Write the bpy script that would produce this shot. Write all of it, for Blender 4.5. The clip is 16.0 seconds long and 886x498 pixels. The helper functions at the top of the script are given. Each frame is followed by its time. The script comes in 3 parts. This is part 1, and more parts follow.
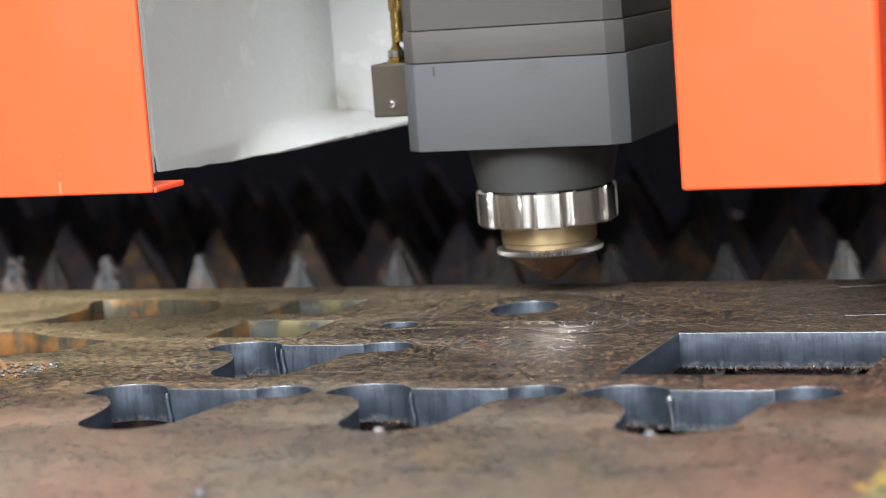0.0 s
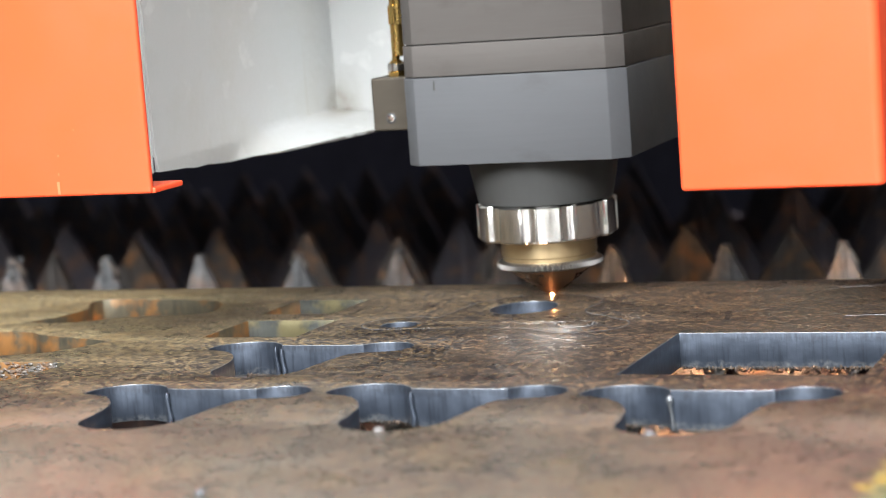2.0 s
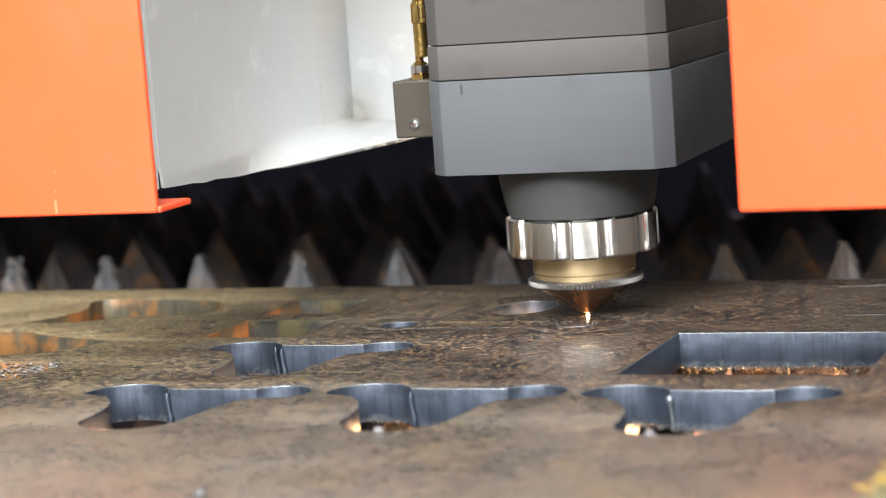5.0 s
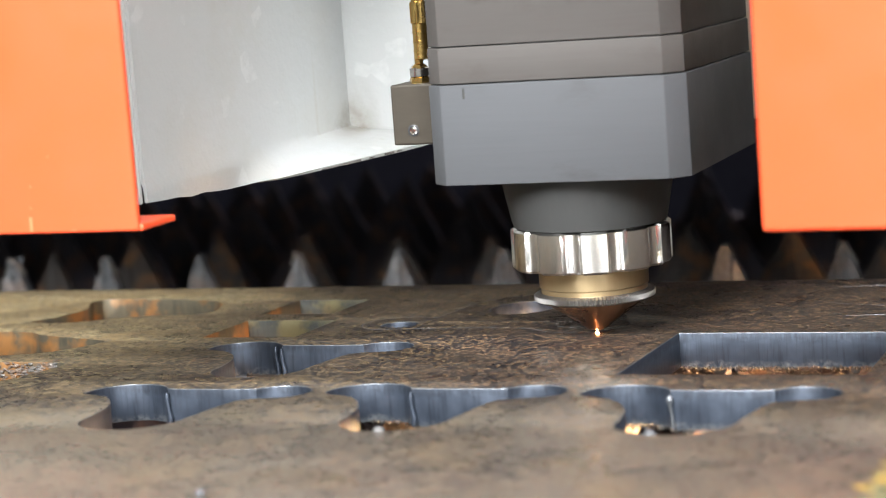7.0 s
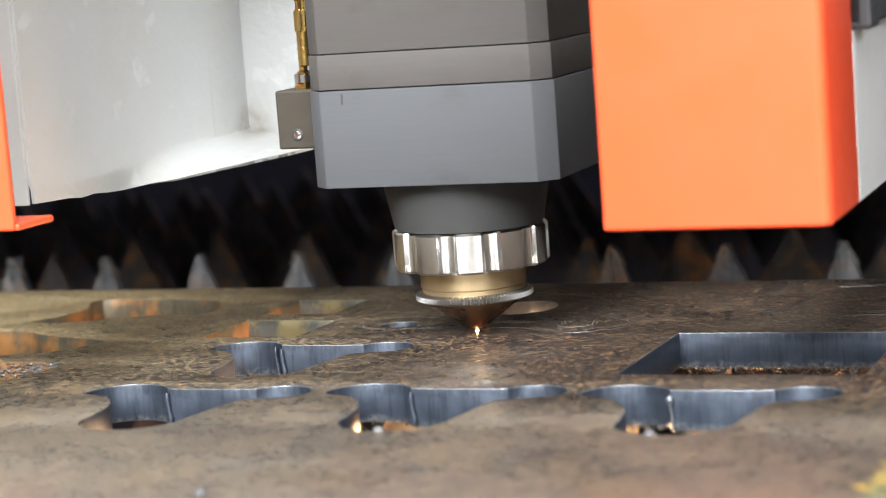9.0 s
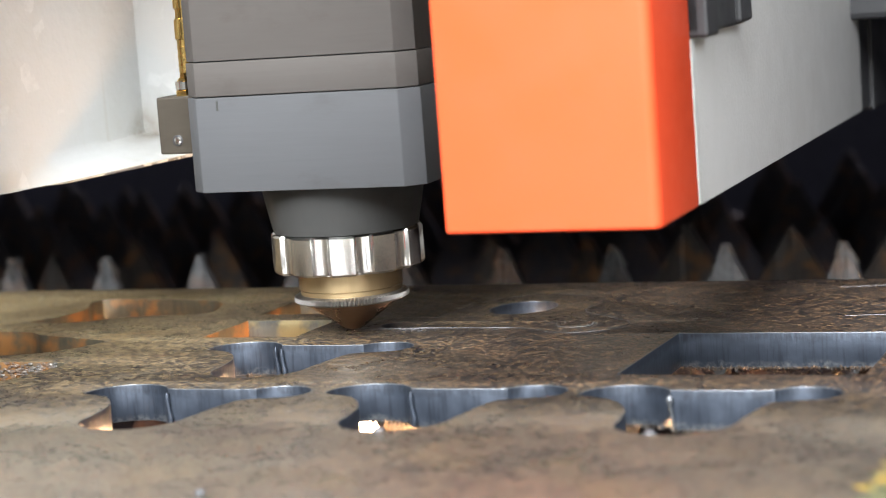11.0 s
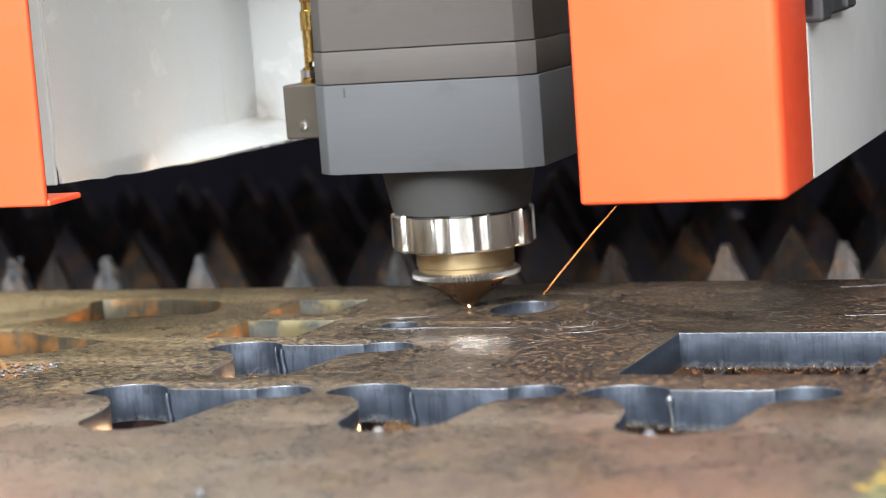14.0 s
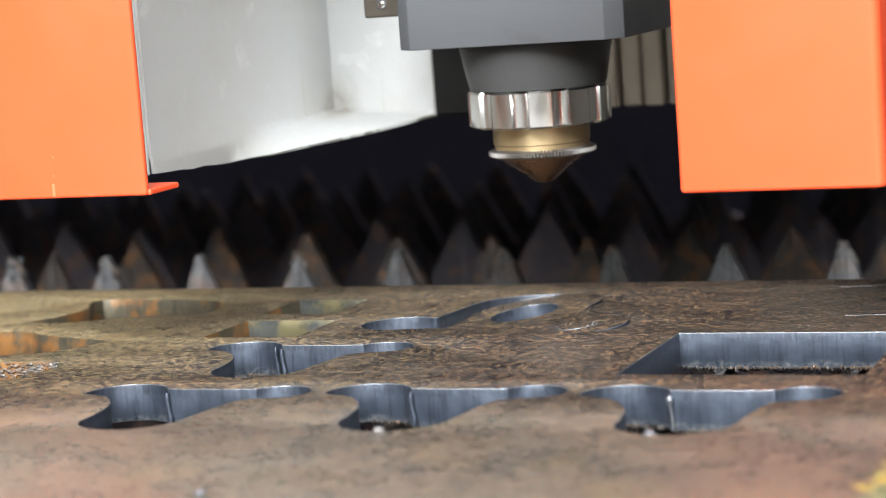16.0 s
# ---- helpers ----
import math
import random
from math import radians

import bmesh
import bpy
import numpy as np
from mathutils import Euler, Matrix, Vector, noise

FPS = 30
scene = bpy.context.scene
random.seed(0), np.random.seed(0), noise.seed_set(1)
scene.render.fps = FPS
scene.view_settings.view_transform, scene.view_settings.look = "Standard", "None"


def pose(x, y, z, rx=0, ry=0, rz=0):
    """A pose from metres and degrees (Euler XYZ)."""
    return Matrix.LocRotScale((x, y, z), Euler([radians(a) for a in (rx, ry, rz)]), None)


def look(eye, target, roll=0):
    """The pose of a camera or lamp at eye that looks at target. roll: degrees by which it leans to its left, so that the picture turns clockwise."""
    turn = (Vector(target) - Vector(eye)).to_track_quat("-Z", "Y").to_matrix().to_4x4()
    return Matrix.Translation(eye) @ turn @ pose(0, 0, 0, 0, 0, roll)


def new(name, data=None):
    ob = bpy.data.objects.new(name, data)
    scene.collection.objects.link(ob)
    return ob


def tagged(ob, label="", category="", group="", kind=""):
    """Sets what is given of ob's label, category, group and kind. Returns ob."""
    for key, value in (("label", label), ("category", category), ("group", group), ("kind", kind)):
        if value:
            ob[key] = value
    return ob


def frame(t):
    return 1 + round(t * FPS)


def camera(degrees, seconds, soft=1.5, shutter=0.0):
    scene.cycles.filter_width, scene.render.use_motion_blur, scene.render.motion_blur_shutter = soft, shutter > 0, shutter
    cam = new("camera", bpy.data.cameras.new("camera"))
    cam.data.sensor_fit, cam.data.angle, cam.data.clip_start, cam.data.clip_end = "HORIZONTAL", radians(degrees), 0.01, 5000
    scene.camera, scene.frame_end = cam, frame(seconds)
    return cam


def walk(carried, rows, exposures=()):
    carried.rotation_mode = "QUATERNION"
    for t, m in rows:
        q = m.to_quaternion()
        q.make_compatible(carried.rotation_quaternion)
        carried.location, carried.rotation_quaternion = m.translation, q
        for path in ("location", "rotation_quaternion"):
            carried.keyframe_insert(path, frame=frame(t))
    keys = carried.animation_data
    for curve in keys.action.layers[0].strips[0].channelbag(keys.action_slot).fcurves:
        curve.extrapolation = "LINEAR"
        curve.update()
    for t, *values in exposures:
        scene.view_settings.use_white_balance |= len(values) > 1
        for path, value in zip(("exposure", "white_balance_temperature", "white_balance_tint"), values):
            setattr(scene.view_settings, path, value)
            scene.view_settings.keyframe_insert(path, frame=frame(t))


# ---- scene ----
cam = camera(23.308, 16.0, soft=1.0, shutter=0.25)
EYE = pose(0.16991, -0.50250, 0.07836, 83.6433, 3.5602, 20.2267)
walk(cam, [(0.0, EYE), (16.0, EYE)], exposures=[(0.0, -0.24), (0.6, -0.04), (1.0, 0.04), (2.2, 0.05), (2.8, 0.16), (6.5, 0.12), (9.0, 0.12), (11.6, 0.05), (13.4, 0.05), (15.4, 0.10), (15.8, 0.08), (16.0, 0.08)])
cam.data.dof.use_dof = True
cam.data.dof.focus_distance = 0.51
cam.data.dof.aperture_fstop = 20.0

# ---- light: a bright workshop in front of the open machine ----
world = bpy.data.worlds.new("hall_air")
scene.world = world
world.use_nodes = True
world.node_tree.nodes["Background"].inputs[0].default_value = (0.72, 0.80, 1.0, 1)
world.node_tree.nodes["Background"].inputs[1].default_value = 0.17


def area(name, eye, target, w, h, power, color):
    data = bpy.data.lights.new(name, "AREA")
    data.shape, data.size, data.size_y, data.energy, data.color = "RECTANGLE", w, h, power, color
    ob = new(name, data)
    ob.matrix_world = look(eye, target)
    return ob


area("workshop_window_light", (0.0, -2.40, 1.45), (0, 0, 0.05), 1.3, 0.9, 215, (0.93, 0.97, 1.0))
area("side_window_light", (1.60, -2.10, 1.10), (0, 0, 0.05), 0.8, 0.8, 84, (0.93, 0.97, 1.0))
area("ceiling_light", (0.2, -0.5, 2.6), (0, 0.0, 0), 1.6, 0.5, 12, (1.0, 0.96, 0.90))

area("hall_ceiling_light", (0.3, -2.7, 3.0), (0.3, -2.7, 0), 2.4, 1.6, 260, (0.96, 0.98, 1.0))
# added fill with no known source, lifts the dark rear panel and slats
area("rear_fill_light", (-0.55, 0.75, 3.0), (-0.55, 0.75, 0), 1.8, 0.4, 115, (0.90, 0.92, 1.0))

# ---- materials ----


def mat(name, base=(0.5, 0.5, 0.5), rough=0.5, metal=0.0):
    m = bpy.data.materials.new(name)
    m.use_nodes = True
    p = m.node_tree.nodes["Principled BSDF"]
    p.inputs["Base Color"].default_value = (*base, 1)
    p.inputs["Roughness"].default_value = rough
    p.inputs["Metallic"].default_value = metal
    return m


class Nodes:
    """Short hand for node building on one material."""

    def __init__(self, m):
        self.t = m.node_tree
        self.p = self.t.nodes["Principled BSDF"]
        self.co = self.t.nodes.new("ShaderNodeTexCoord").outputs["Object"]

    def put(self, socket, value):
        if hasattr(value, "is_output"):
            self.t.links.new(value, socket)
        else:
            socket.default_value = value

    def scaled(self, s):
        n = self.t.nodes.new("ShaderNodeMapping")
        n.inputs["Scale"].default_value = s
        self.t.links.new(self.co, n.inputs["Vector"])
        return n.outputs[0]

    def noise(self, scale, detail=4.0, rough=0.55, stretch=None, distort=0.0):
        n = self.t.nodes.new("ShaderNodeTexNoise")
        n.inputs["Scale"].default_value, n.inputs["Detail"].default_value = scale, detail
        n.inputs["Roughness"].default_value, n.inputs["Distortion"].default_value = rough, distort
        self.t.links.new(self.scaled(stretch) if stretch else self.co, n.inputs["Vector"])
        return n.outputs["Fac"]

    def cells(self, scale, wobble=0.0006):
        """A random value for each cell of an irregular mosaic."""
        warp = self.t.nodes.new("ShaderNodeTexNoise")
        warp.inputs["Scale"].default_value, warp.inputs["Detail"].default_value = scale * 0.9, 3
        self.t.links.new(self.co, warp.inputs["Vector"])
        add = self.t.nodes.new("ShaderNodeVectorMath")
        add.operation = "MULTIPLY_ADD"
        self.t.links.new(warp.outputs["Color"], add.inputs[0])
        add.inputs[1].default_value = (wobble * 2, wobble * 2, wobble * 2)
        self.t.links.new(self.co, add.inputs[2])
        n = self.t.nodes.new("ShaderNodeTexVoronoi")
        n.inputs["Scale"].default_value = scale
        self.t.links.new(add.outputs[0], n.inputs["Vector"])
        sep = self.t.nodes.new("ShaderNodeSeparateColor")
        self.t.links.new(n.outputs["Color"], sep.inputs[0])
        return sep.outputs[0]

    def step(self, value, lo, hi, a=0.0, b=1.0):
        n = self.t.nodes.new("ShaderNodeMapRange")
        self.put(n.inputs["Value"], value)
        for k, v in (("From Min", lo), ("From Max", hi), ("To Min", a), ("To Max", b)):
            n.inputs[k].default_value = v
        return n.outputs[0]

    def calc(self, op, a, b):
        n = self.t.nodes.new("ShaderNodeMath")
        n.operation = op
        self.put(n.inputs[0], a), self.put(n.inputs[1], b)
        return n.outputs[0]

    def mix(self, fac, a, b):
        n = self.t.nodes.new("ShaderNodeMix")
        n.data_type = "RGBA"
        self.put(n.inputs[0], fac)
        self.put(n.inputs[6], (*a, 1) if isinstance(a, tuple) else a)
        self.put(n.inputs[7], (*b, 1) if isinstance(b, tuple) else b)
        return n.outputs[2]

    def axis(self, k):
        n = self.t.nodes.new("ShaderNodeSeparateXYZ")
        self.t.links.new(self.co, n.inputs[0])
        return n.outputs[k]

    def color(self, v):
        self.put(self.p.inputs["Base Color"], v)

    def rough(self, v):
        self.put(self.p.inputs["Roughness"], v)

    def bump(self, height, strength, dist):
        n = self.t.nodes.new("ShaderNodeBump")
        n.inputs["Strength"].default_value, n.inputs["Distance"].default_value = strength, dist
        self.put(n.inputs["Height"], height)
        self.t.links.new(n.outputs[0], self.p.inputs["Normal"])


def plate_material():
    m = mat("rusted_mill_scale", rough=0.45)
    n = Nodes(m)
    big = n.noise(13, 3, 0.6)
    mid = n.noise(48, 4, 0.62, distort=0.6)
    clump = n.noise(260, 3, 0.6)
    fleck = n.calc("ADD", n.calc("MULTIPLY", n.cells(700, 0.0006), 0.36), n.calc("ADD", n.calc("MULTIPLY", n.cells(1350, 0.0003), 0.26), n.calc("MULTIPLY", clump, 0.38)))
    grit = n.noise(1900, 3, 0.6)
    fine = n.noise(2400, 2, 0.6)
    # left part of the sheet is rusty, the right rear keeps its dark scale
    side = n.step(n.calc("ADD", n.axis(0), n.calc("MULTIPLY", n.calc("SUBTRACT", big, 0.5), 0.22)), -0.085, 0.03)
    back = n.step(n.calc("ADD", n.axis(1), n.calc("MULTIPLY", n.calc("SUBTRACT", big, 0.5), 0.06)), -0.122, -0.078)
    keep = n.calc("MULTIPLY", side, back)
    cover = n.calc("ADD", n.step(keep, 0, 1, -0.01, -0.165), n.calc("MULTIPLY", n.calc("SUBTRACT", mid, 0.5), 0.34))
    corner = n.calc("MULTIPLY", n.step(n.calc("ADD", n.axis(0), n.calc("MULTIPLY", n.calc("SUBTRACT", big, 0.5), 0.12)), -0.055, -0.10), n.step(n.axis(1), -0.04, 0.01))
    cover = n.calc("ADD", cover, n.calc("MULTIPLY", corner, 0.14))
    rusty = n.step(n.calc("ADD", fleck, cover), 0.475, 0.525)
    scale = n.mix(grit, (0.012, 0.012, 0.015), (0.040, 0.035, 0.036))
    worn = n.mix(mid, (0.058, 0.050, 0.046), (0.032, 0.029, 0.031))
    low = n.mix(n.calc("MULTIPLY", keep, 0.9), worn, scale)
    tan = n.mix(n.step(mid, 0.35, 0.65), (0.128, 0.106, 0.080), (0.170, 0.118, 0.074))
    tan = n.mix(n.calc("MULTIPLY", n.step(n.axis(0), -0.04, -0.10), back), tan, n.mix(n.step(n.noise(70, 4, 0.6), 0.4, 0.6), (0.270, 0.222, 0.125), (0.225, 0.150, 0.070)))
    tan = n.mix(n.step(grit, 0.45, 0.70), tan, (0.195, 0.154, 0.110))
    base = n.mix(n.calc("MULTIPLY", rusty, n.step(keep, 0, 1, 0.88, 0.72)), low, tan)
    near = n.step(n.axis(1), -0.08, -0.14, 0.0, 0.45)
    base = n.mix(near, base, n.mix(n.step(n.noise(30, 3, 0.6), 0.35, 0.65), (0.132, 0.117, 0.092), (0.078, 0.069, 0.059)))
    pits = n.step(n.cells(900, 0.0004), 0.80, 0.84)
    base = n.mix(n.calc("MULTIPLY", pits, n.step(back, 0, 1, 0.12, 0.62)), base, (0.016, 0.015, 0.017))
    # broad stains: ochre rust bloom, pale wiped steel, violet heat tint
    base = n.mix(n.calc("MULTIPLY", n.step(n.noise(34, 5, 0.68, distort=0.5), 0.50, 0.66, 0.0, 0.30), n.step(keep, 0, 1, 1.0, 0.25)), base, (0.230, 0.160, 0.070))
    base = n.mix(n.step(n.noise(21, 4, 0.62, distort=0.3), 0.52, 0.68, 0.0, 0.42), base, n.mix(keep, (0.190, 0.172, 0.140), (0.030, 0.029, 0.032)))
    base = n.mix(n.step(n.noise(27, 3, 0.58, (1, 1.6, 1)), 0.55, 0.68, 0.0, 0.40), base, (0.062, 0.040, 0.042))
    # crisp speckle: black scale flecks and ochre rust grains
    patchy = n.step(clump, 0.34, 0.54)
    base = n.mix(n.calc("MULTIPLY", n.calc("MULTIPLY", n.step(n.cells(880, 0.0003), 0.56, 0.62), patchy), n.step(back, 0, 1, 0.25, 0.92)), base, (0.010, 0.009, 0.011))
    base = n.mix(n.calc("MULTIPLY", n.calc("MULTIPLY", n.step(n.cells(980, 0.0003), 0.34, 0.28), n.step(mid, 0.42, 0.56)), n.step(back, 0, 1, 0.25, 0.62)), base, (0.225, 0.155, 0.082))
    grain = n.calc("ADD", n.calc("MULTIPLY", n.cells(1500, 0.0002), 0.6), n.calc("MULTIPLY", clump, 0.4))
    base = n.mix(n.calc("MULTIPLY", n.step(n.calc("ADD", grain, n.calc("MULTIPLY", n.calc("SUBTRACT", mid, 0.5), 0.3)), 0.56, 0.60), n.step(back, 0, 1, 0.10, 0.85)), base, (0.012, 0.011, 0.013))
    base = n.mix(n.calc("MULTIPLY", n.step(n.calc("ADD", n.cells(1150, 0.0003), n.calc("MULTIPLY", mid, 0.3)), 0.32, 0.28), n.step(back, 0, 1, 0.15, 0.85)), base, n.mix(keep, (0.250, 0.185, 0.098), (0.190, 0.105, 0.056)))
    tight = n.calc("MULTIPLY", n.step(n.calc("ADD", n.axis(0), n.calc("MULTIPLY", n.calc("SUBTRACT", big, 0.5), 0.16)), -0.06, 0.03), back)
    base = n.mix(n.calc("MULTIPLY", tight, n.step(n.calc("ADD", n.calc("MULTIPLY", n.cells(1250, 0.0003), 0.75), n.calc("MULTIPLY", clump, 0.25)), 0.66, 0.69, 0.90, 0.15)), base, (0.011, 0.010, 0.011))
    speck = n.calc("ADD", n.calc("MULTIPLY", fleck, 0.6), n.calc("MULTIPLY", grit, 0.4))
    plum = n.calc("MULTIPLY", n.step(n.axis(1), -0.11, -0.145), n.step(n.noise(22, 2, 0.5), 0.54, 0.66, 0.0, 0.10))
    base = n.mix(plum, base, (0.10, 0.062, 0.058))
    bloom = n.calc("MULTIPLY", n.step(n.calc("ADD", n.axis(0), n.calc("MULTIPLY", n.calc("SUBTRACT", big, 0.5), 0.14)), -0.06, -0.12), n.step(n.axis(1), -0.075, -0.03))
    base = n.mix(n.calc("MULTIPLY", bloom, n.step(n.calc("ADD", n.calc("MULTIPLY", n.noise(150, 4, 0.65), 0.55), n.calc("MULTIPLY", n.cells(900, 0.0004), 0.45)), 0.30, 0.62, 0.85, 0.10)), base, n.mix(n.step(mid, 0.38, 0.62), (0.340, 0.275, 0.150), (0.310, 0.205, 0.085)))
    # grains of rust and scale that stand on everything behind the front strip
    spot = n.calc("ADD", n.calc("MULTIPLY", n.cells(1350, 0.00022), 0.72), n.calc("MULTIPLY", clump, 0.28))
    base = n.mix(n.calc("MULTIPLY", n.step(spot, 0.315, 0.29), n.calc("MULTIPLY", n.step(tight, 0, 1, 0.5, 0.80), n.step(back, 0, 1, 0.15, 1.0))), base, n.mix(tight, (0.265, 0.190, 0.095), (0.215, 0.128, 0.070)))
    base = n.mix(n.calc("MULTIPLY", n.step(spot, 0.665, 0.69), n.step(back, 0, 1, 0.12, 0.60)), base, (0.014, 0.013, 0.015))
    # the front strip: paler on the left, darker brown on the right
    front = n.step(n.axis(1), -0.105, -0.165)
    base = n.mix(n.calc("MULTIPLY", front, n.step(n.calc("ADD", n.axis(0), n.calc("MULTIPLY", n.calc("SUBTRACT", mid, 0.5), 0.08)), 0.02, -0.05, 0.0, 0.60)), base, (0.200, 0.182, 0.140))
    base = n.mix(n.calc("MULTIPLY", front, n.step(n.axis(0), 0.04, 0.11, 0.0, 0.55)), base, (0.082, 0.070, 0.056))
    # daubs of marking paint near the front edge
    wob = n.calc("MULTIPLY", n.calc("SUBTRACT", n.noise(90, 3, 0.6), 0.5), 0.02)
    daub = n.calc("MULTIPLY", n.step(n.calc("ADD", n.axis(0), wob), 0.1125, 0.1145), n.step(n.calc("ADD", n.axis(1), wob), -0.150, -0.153))
    base = n.mix(n.calc("MULTIPLY", daub, 0.85), base, n.mix(n.step(n.noise(70, 2, 0.5), 0.45, 0.55), (0.42, 0.28, 0.05), (0.15, 0.16, 0.08)))
    n.color(base)
    n.rough(n.step(n.calc("ADD", n.calc("MULTIPLY", speck, 0.6), n.calc("MULTIPLY", mid, 0.4)), 0.38, 0.62, 0.21, 0.48))
    n.bump(n.calc("ADD", speck, n.calc("MULTIPLY", fine, 0.5)), 0.10, 0.0004)
    return m


def cut_material(name, lo, hi, rust):
    m = mat(name, rough=0.42, metal=0.55)
    n = Nodes(m)
    streak = n.calc("ADD", n.calc("MULTIPLY", n.noise(900, 3, 0.6, (1, 1, 0.10)), 0.6), n.calc("MULTIPLY", n.noise(420, 4, 0.65), 0.4))
    blot = n.noise(120, 3, 0.6)
    base = n.mix(n.step(streak, 0.3, 0.7), lo, hi)
    base = n.mix(n.step(blot, 0.47, 0.64, 0.0, rust), base, (0.30, 0.13, 0.035))
    n.color(base)
    n.rough(n.step(streak, 0.3, 0.7, 0.32, 0.58))
    n.bump(streak, 0.28, 0.0004)
    return m


def fresh_cut_material(name, lo, hi, olive=0.0):
    """A laser-cut wall: crisp drag lines in the upper third, a smoother satin band below, a scaly bright lower rim."""
    m = mat(name, rough=0.4, metal=0.6)
    n = Nodes(m)
    wave = n.calc("MULTIPLY", n.calc("SUBTRACT", n.noise(160, 3, 0.6), 0.5), 0.004)
    depth = n.calc("ADD", n.axis(2), wave)
    upper = n.step(depth, -0.0024, -0.0010)
    drag = n.noise(1500, 2, 0.6, (1, 1, 0.12))
    broad = n.noise(110, 3, 0.55)
    scale = n.noise(800, 3, 0.65)
    base = n.mix(n.step(broad, 0.32, 0.68), lo, hi)
    base = n.mix(n.calc("MULTIPLY", upper, n.step(drag, 0.40, 0.62, 0.75, 0.30)), base, tuple(c * 0.42 for c in lo))
    base = n.mix(n.step(n.noise(1100, 3, 0.6, (1, 1, 0.06)), 0.50, 0.66, 0.0, 0.45), base, tuple(c * 0.45 for c in lo))
    base = n.mix(n.calc("MULTIPLY", n.step(depth, -0.0066, -0.0080), n.step(scale, 0.40, 0.66)), base, (0.20, 0.205, 0.21))
    if olive:
        base = n.mix(n.step(n.noise(95, 4, 0.65), 0.46, 0.60, 0.0, olive), base, (0.19, 0.16, 0.075))
    n.color(base)
    n.rough(n.calc("ADD", n.step(broad, 0.3, 0.7, 0.30, 0.46), n.calc("MULTIPLY", upper, 0.08)))
    n.bump(n.calc("ADD", n.calc("MULTIPLY", drag, n.step(upper, 0, 1, 0.35, 1.0)), n.calc("MULTIPLY", scale, 0.5)), 0.22, 0.0003)
    return m


def paint_material(name, base, rough, dirt=0.25, dirt_color=(0.3, 0.27, 0.22), relief=0.15):
    m = mat(name, rough=rough)
    n = Nodes(m)
    d = n.calc("ADD", n.step(n.noise(28, 5, 0.7), 0.5, 0.75), n.step(n.noise(60, 4, 0.7, (1, 1, 0.25)), 0.58, 0.78))
    d = n.calc("MINIMUM", n.calc("MULTIPLY", d, dirt), 0.85)
    n.color(n.mix(d, base, dirt_color))
    n.rough(n.step(n.noise(90, 3, 0.6), 0.3, 0.7, rough - 0.06, rough + 0.1))
    n.bump(n.noise(700, 3, 0.6), relief, 0.0003)
    return m


def tray_material():
    """White powder coat with orange-peel relief, a brown smear at the foot of the back corner and thin drip marks."""
    m = mat("stained_white_powder_coat", rough=0.4)
    n = Nodes(m)
    wob = n.noise(130, 4, 0.65)
    cloud = n.step(n.noise(26, 5, 0.7), 0.48, 0.76, 0.0, 0.34)
    base = n.mix(cloud, (0.465, 0.47, 0.46), (0.38, 0.345, 0.27))
    across = n.calc("ABSOLUTE", n.calc("ADD", n.axis(0), n.calc("ADD", 0.0745, n.calc("MULTIPLY", n.calc("SUBTRACT", wob, 0.5), 0.010))), 0.0)
    foot = n.calc("MULTIPLY", n.step(across, 0.0055, 0.0015), n.calc("MULTIPLY", n.step(n.axis(1), 0.030, 0.040), n.step(n.axis(2), 0.058, 0.045)))
    base = n.mix(n.calc("MULTIPLY", foot, n.step(wob, 0.35, 0.65, 0.25, 0.80)), base, (0.20, 0.165, 0.115))
    drip = n.calc("MULTIPLY", n.step(n.noise(190, 2, 0.5, (1, 1, 0.05)), 0.62, 0.70), n.step(n.axis(1), 0.005, 0.042, 0.0, 0.42))
    base = n.mix(drip, base, (0.34, 0.29, 0.20))
    scuff = n.calc("MULTIPLY", n.step(n.cells(210, 0.0010), 0.93, 0.95), n.step(wob, 0.45, 0.60, 0.0, 0.40))
    base = n.mix(scuff, base, (0.62, 0.62, 0.60))
    n.color(base)
    n.rough(n.step(n.noise(90, 3, 0.6), 0.3, 0.7, 0.30, 0.46))
    n.bump(n.noise(420, 2, 0.5), 0.55, 0.0004)
    return m


def brushed(name, a, b, rough, metal, stretch):
    m = mat(name, rough=rough, metal=metal)
    n = Nodes(m)
    g = n.noise(900, 3, 0.6, stretch)
    w = n.noise(70, 4, 0.65)
    smear = n.step(n.noise(38, 5, 0.7, (1, 1, 2.2)), 0.56, 0.74, 0.0, 0.35)
    n.color(n.mix(smear, n.mix(n.calc("MULTIPLY", n.calc("ADD", g, w), 0.5), a, b), tuple(c * k for c, k in zip(a, (0.62, 0.55, 0.48)))))
    n.rough(n.step(w, 0.3, 0.7, rough - 0.06, rough + 0.08))
    n.bump(g, 0.12, 0.0002)
    if metal < 0.4:
        n.p.inputs["Specular IOR Level"].default_value = 0.15
    return m


def glow(name, color, strength):
    m = mat(name, color)
    p = m.node_tree.nodes["Principled BSDF"]
    p.inputs["Emission Color"].default_value = (*color, 1)
    p.inputs["Emission Strength"].default_value = strength
    return m


